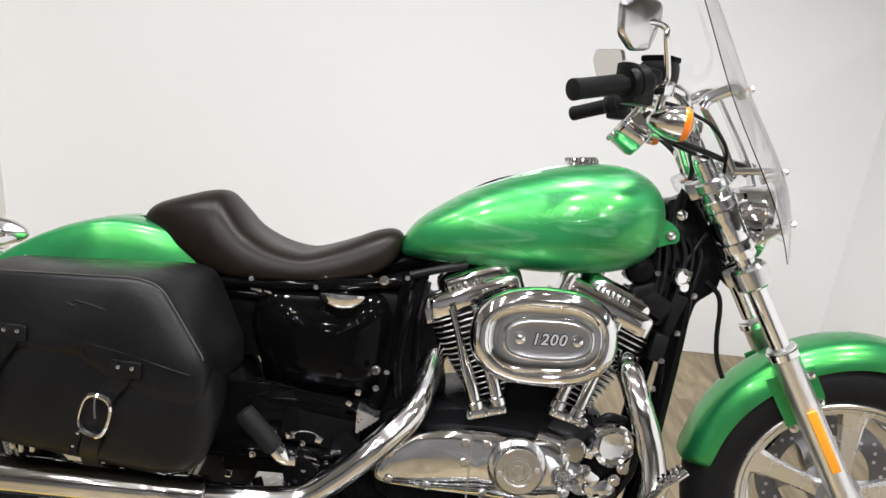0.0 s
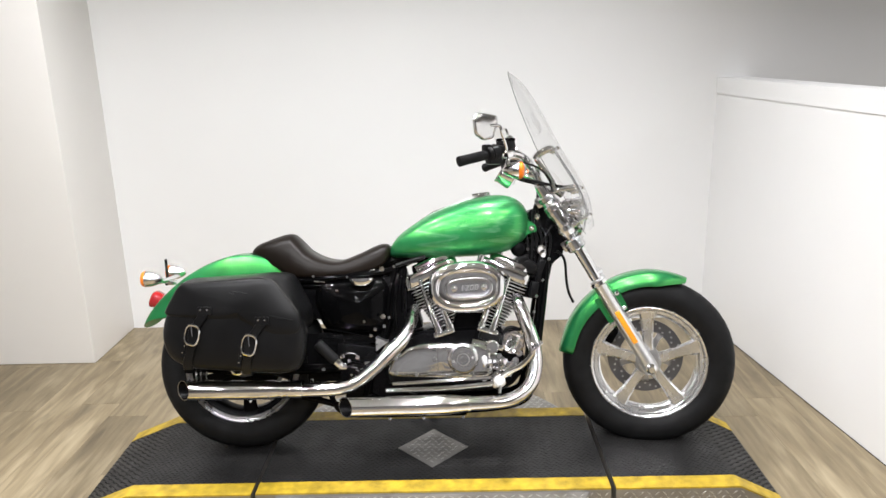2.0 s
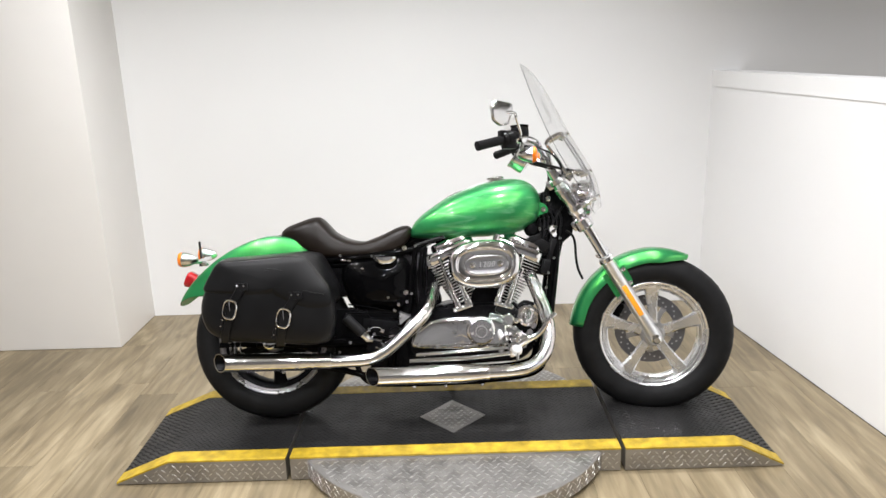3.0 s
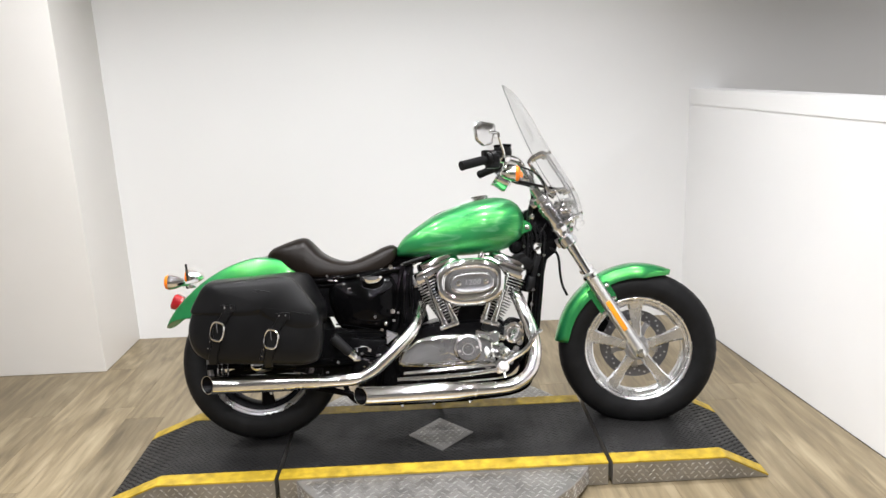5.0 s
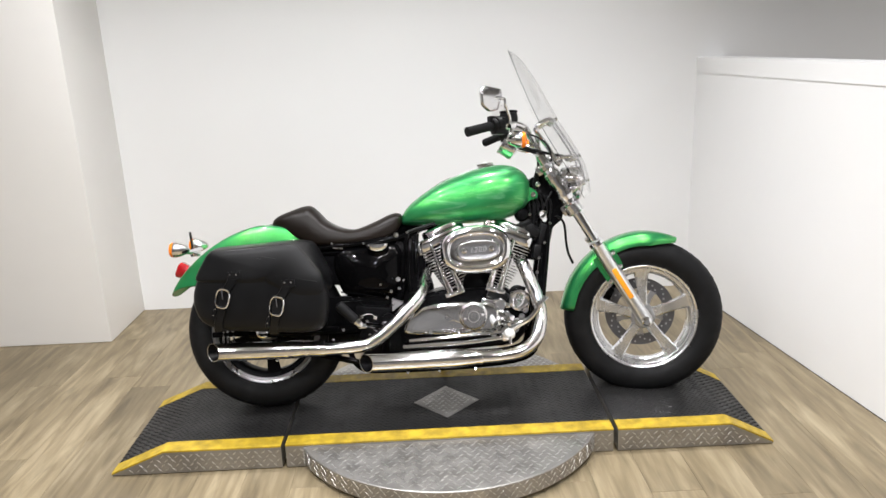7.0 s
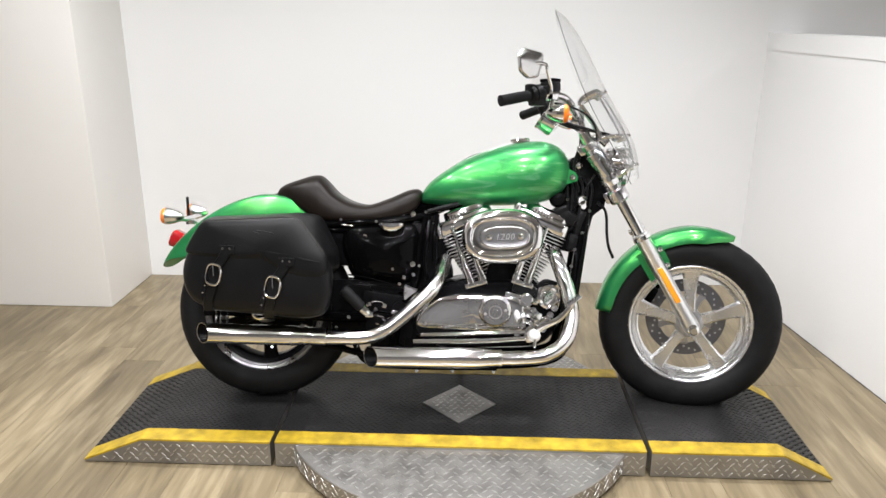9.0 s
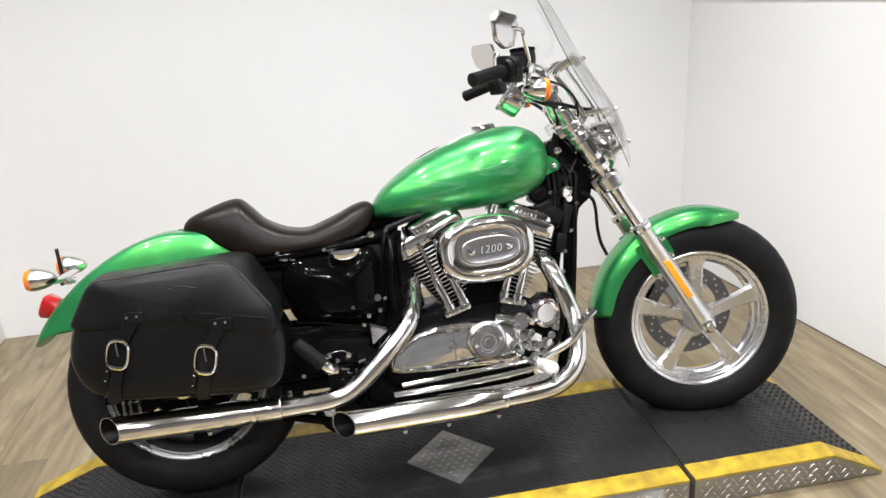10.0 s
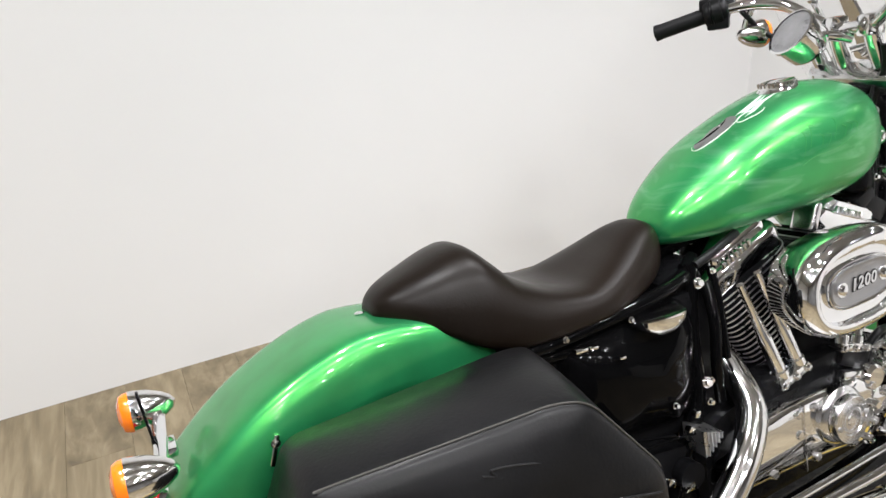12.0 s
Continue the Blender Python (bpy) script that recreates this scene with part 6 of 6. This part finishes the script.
lid_back = rounded([(-0.896, 0.664), (-0.560, 0.681), (-0.520, 0.672), (-0.458, 0.548), (-0.460, 0.482), (-0.520, 0.462), (-0.590, 0.477), (-0.680, 0.497), (-0.820, 0.526), (-0.952, 0.546), (-0.938, 0.580)], 6, 0.025)
lid_out = rounded([(-0.902, 0.655), (-0.600, 0.674), (-0.556, 0.664), (-0.467, 0.545), (-0.466, 0.482), (-0.520, 0.462), (-0.590, 0.477), (-0.680, 0.497), (-0.820, 0.526), (-0.962, 0.546), (-0.946, 0.580)], 6, 0.025)
rings = [[(x, -0.142, z - 0.006) for x, z in lid_back], [(x, -0.150, z) for x, z in lid_back]]
for k, lift in ((0.35, 0.006), (0.7, 0.007), (0.92, 0.003)):
    rings.append([(a[0] + (b[0] - a[0]) * k, -0.150 + (-0.150 + bag_face(*b)) * k, a[1] + (b[1] - a[1]) * k + (lift if a[1] > 0.64 else 0)) for a, b in zip(lid_back, lid_out)])
lcx, lcz = sum(p[0] for p in lid_out) / len(lid_out), sum(p[1] for p in lid_out) / len(lid_out)
for inset, y in ((0.0, -0.302), (0.004, -0.309), (0.012, -0.314), (0.035, -0.320), (0.07, -0.325), (0.11, -0.327)):
    ring = []
    for x, z in lid_out:
        k = max(0.02, 1 - inset / math.hypot(x - lcx, z - lcz))
        px, pz = lcx + (x - lcx) * k, lcz + (z - lcz) * k
        ring.append((px, y + bag_face(px, pz), pz))
    rings.append(ring)
loft(bm, rings)
lid = part("saddlebag_lid", bm, LEATHER, bag, "leather saddlebag lid", 60)
bm = B()


def on_bag(x, z, y):
    """A point on the lid's or body's outer face."""
    return Vector((x, y + bag_face(x, z), z))


cx = sum(p[0] for p in lid_out) / len(lid_out)
cz = sum(p[1] for p in lid_out) / len(lid_out)
pts = []
for x, z in lid_out[:31]:
    k = 1 - 0.0005 / math.hypot(x - cx, z - cz)
    px, pz = cx + (x - cx) * k, cz + (z - cz) * k
    pts.append((px, -0.3055 + bag_face(px, pz), pz))
pts = pts[4:24]
part("lid_piping", tube(bm, pts, 0.0016, 8, 2), PIPING, lid, "grey piping along the lid")
bm = B()
for line in ([(-0.745, 0.609), (-0.715, 0.611), (-0.690, 0.613), (-0.650, 0.605), (-0.598, 0.590)], [(-0.712, 0.622), (-0.695, 0.617), (-0.700, 0.626), (-0.670, 0.623), (-0.640, 0.616), (-0.605, 0.604)]):
    tube(bm, [on_bag(x, z, -0.3232) for x, z in line], 0.0017, 8, 5)
tube(bm, [on_bag(-0.81 + 0.32 * i / 12, 0.585 - 0.055 * i / 12 + 0.0012 * math.sin(i), -0.3255) for i in range(13)], 0.0016, 8, 3)
pieces("lid_embossing", bm, LEATHER, lid)
for bx, bz, rx, rz, ex, ez in ((-0.845, 0.480, -0.802, 0.566, -0.876, 0.352), (-0.642, 0.445, -0.597, 0.530, -0.666, 0.334)):
    bm = B()
    line = [(between(-z, ((-rz, rx), (-bz, bx), (-ez, ex))), z) for z in np.linspace(rz + 0.010, ez, 22)]
    rows_ = []
    for i, (x, z) in enumerate(line):
        w = 0.0195 if z > bz - 0.02 else 0.017
        yy = between(-z, ((-rz, -0.3315), (-bz - 0.03, -0.331), (-bz + 0.03, -0.330), (-ez, -0.3235)))
        yy += 0.024 * max(0, (0.395 - z) / 0.05) ** 1.5
        q = on_bag(x, z, yy)
        rows_.append([q + Vector((s * w, h, 0)) for s, h in ((-1, 0.004), (-0.85, -0.001), (0.85, -0.001), (1, 0.004))])
    loft(bm, rows_)
    strap = part("strap", bm, LEATHER, bag, "black leather strap")
    bm = B()
    x0 = bx
    ring_pts = oval(0, 0, 0.0265, 0.0355, 36, 2.9, radians(-13))
    c = on_bag(x0, bz, -0.338)
    n = len(ring_pts)
    rr = []
    for i in range(n):
        a, b = Vector(ring_pts[i]), Vector(ring_pts[i - 1])
        rr.append([c + Vector((ring_pts[i][0] * k, h + 0.165 * -ring_pts[i][0] * k, ring_pts[i][1] * k)) for k, h in ((0.85, 0.0), (0.88, -0.005), (0.97, -0.0065), (1.06, -0.004), (1.08, 0.0), (0.98, 0.003))])
    rr.append(rr[0])
    loft(bm, rr, False)
    part("buckle", bm, CHROME, strap, "chrome roller buckle")
    bm = B()
    tube(bm, [c + Vector((0, -0.004, 0.036)), c + Vector((0.001, -0.006, 0.012)), c + Vector((0.002, -0.004, -0.004))], 0.0018, 8)
    part("buckle_tongue", bm, DARKGREY, strap)
    bm = B()
    for dx in (-0.012, 0.012):
        turned(bm, on_bag(line[1][0] + dx, rz, -0.3345), (0, -1, 0), [(0.004, 0), (0.0035, 0.0015), (0.001, 0.002)], 12)
    pieces("strap_rivet", bm, CHROME, strap)
    bm = B()
    x, z = line[1][0], rz - 0.004
    c2 = on_bag(x, z, -0.3318)
    loft(bm, [[c2 + Vector((u * k, -h - 0.15 * u * k, v * k)) for u, v in rounded([(-0.027, -0.015), (0.027, -0.013), (0.026, 0.014), (-0.026, 0.014)], 3, 0.004)] for k, h in ((1.0, -0.003), (1.0, 0.0008), (0.95, 0.0018))])
    part("strap_plate", bm, LEATHER, strap, "sewn leather strap end")
    # spare end of the strap tucked behind the buckle
    bm = B()
    tail = [(bx - 0.020, bz - 0.018), (bx - 0.032, bz - 0.038), (bx - 0.040, bz - 0.062), (bx - 0.042, bz - 0.078)]
    loft(bm, [[on_bag(x, z, -0.3285) + Vector((q * 0.008, h, 0)) for q, h in ((-1, 0.004), (-0.8, -0.002), (0.8, -0.002), (1, 0.004))] for x, z in tail])
    part("strap_end", bm, LEATHER, strap)
    bm = B()
    for i, (x, z) in enumerate(tail[1:3]):
        turned(bm, on_bag(x, z, -0.331), (0, -1, 0), [(0.0028, 0), (0.0024, 0.0014), (0.0008, 0.002)], 10)
    pieces("strap_stud", bm, CHROME, strap)
bm = B()
box(bm, (-0.905, -0.122, 0.640), (0.008, 0.010, 0.044), Matrix.Rotation(radians(20), 4, "Y"), 0.003)
bolt(bm, (-0.902, -0.126, 0.650), (0, -1, 0), 0.005, 0.005)
part("bag_bracket", bm, CHROME, bag, "chrome bag bracket")
bm = B()
box(bm, (-0.87, -0.118, 0.345), (0.10, 0.006, 0.05), None, 0.002)
box(bm, (-0.80, -0.125, 0.318), (0.30, 0.012, 0.022), None, 0.004)
part("bag_support", bm, SATIN, bag)
bm = B()
for x, h in ((-0.905, 0.060), (-0.888, 0.070), (-0.866, 0.064)):
    box(bm, (x, -0.128, 0.300), (0.009, 0.006, h), None, 0.002)
pieces("support_strip", bm, POLISHED, bag, "polished support strip")

# ---- floor planks ----
floor = empty("floor", pose(0, 0, 0))
tagged(floor, "weathered oak-look vinyl plank floor", kind="structure")
bm = B()
box(bm, (0.5, -1.7, -0.055), (9.8, 6.9, 0.1))
part("subfloor", bm, SATIN, floor)
PW, PL = 0.181, 1.222
bm = B()
box(bm, (0, 0, -0.002), (PW - 0.0006, PL - 0.0008, 0.004), None, 0.0004, 1)
me = bpy.data.meshes.new("plank")
bm.to_mesh(me)
bm.free()
me.materials.append(WOOD)
rng = random.Random(5)
nx = int(9.4 / PW) + 1
for i in range(nx):
    x = -4.2 + PW * (i + 0.5)
    if x > 3.4:
        break
    shift = rng.random() * PL
    y = NEAR + shift - PL / 2
    while y < BACK + PL / 2:
        low, high = max(y - PL / 2, NEAR), min(y + PL / 2, BACK)
        if high - low > 0.01:
            ob = new("plank", me)
            ob.parent = floor
            ob.location = (x, (low + high) / 2, -0.0002 * rng.random())
            ob.scale = (1, (high - low) / PL, 1)
        y += PL
bm = B()
box(bm, (4.3, -1.7, -0.004), (1.75, 6.9, 0.006))
part("far_planks", bm, WOOD, floor)
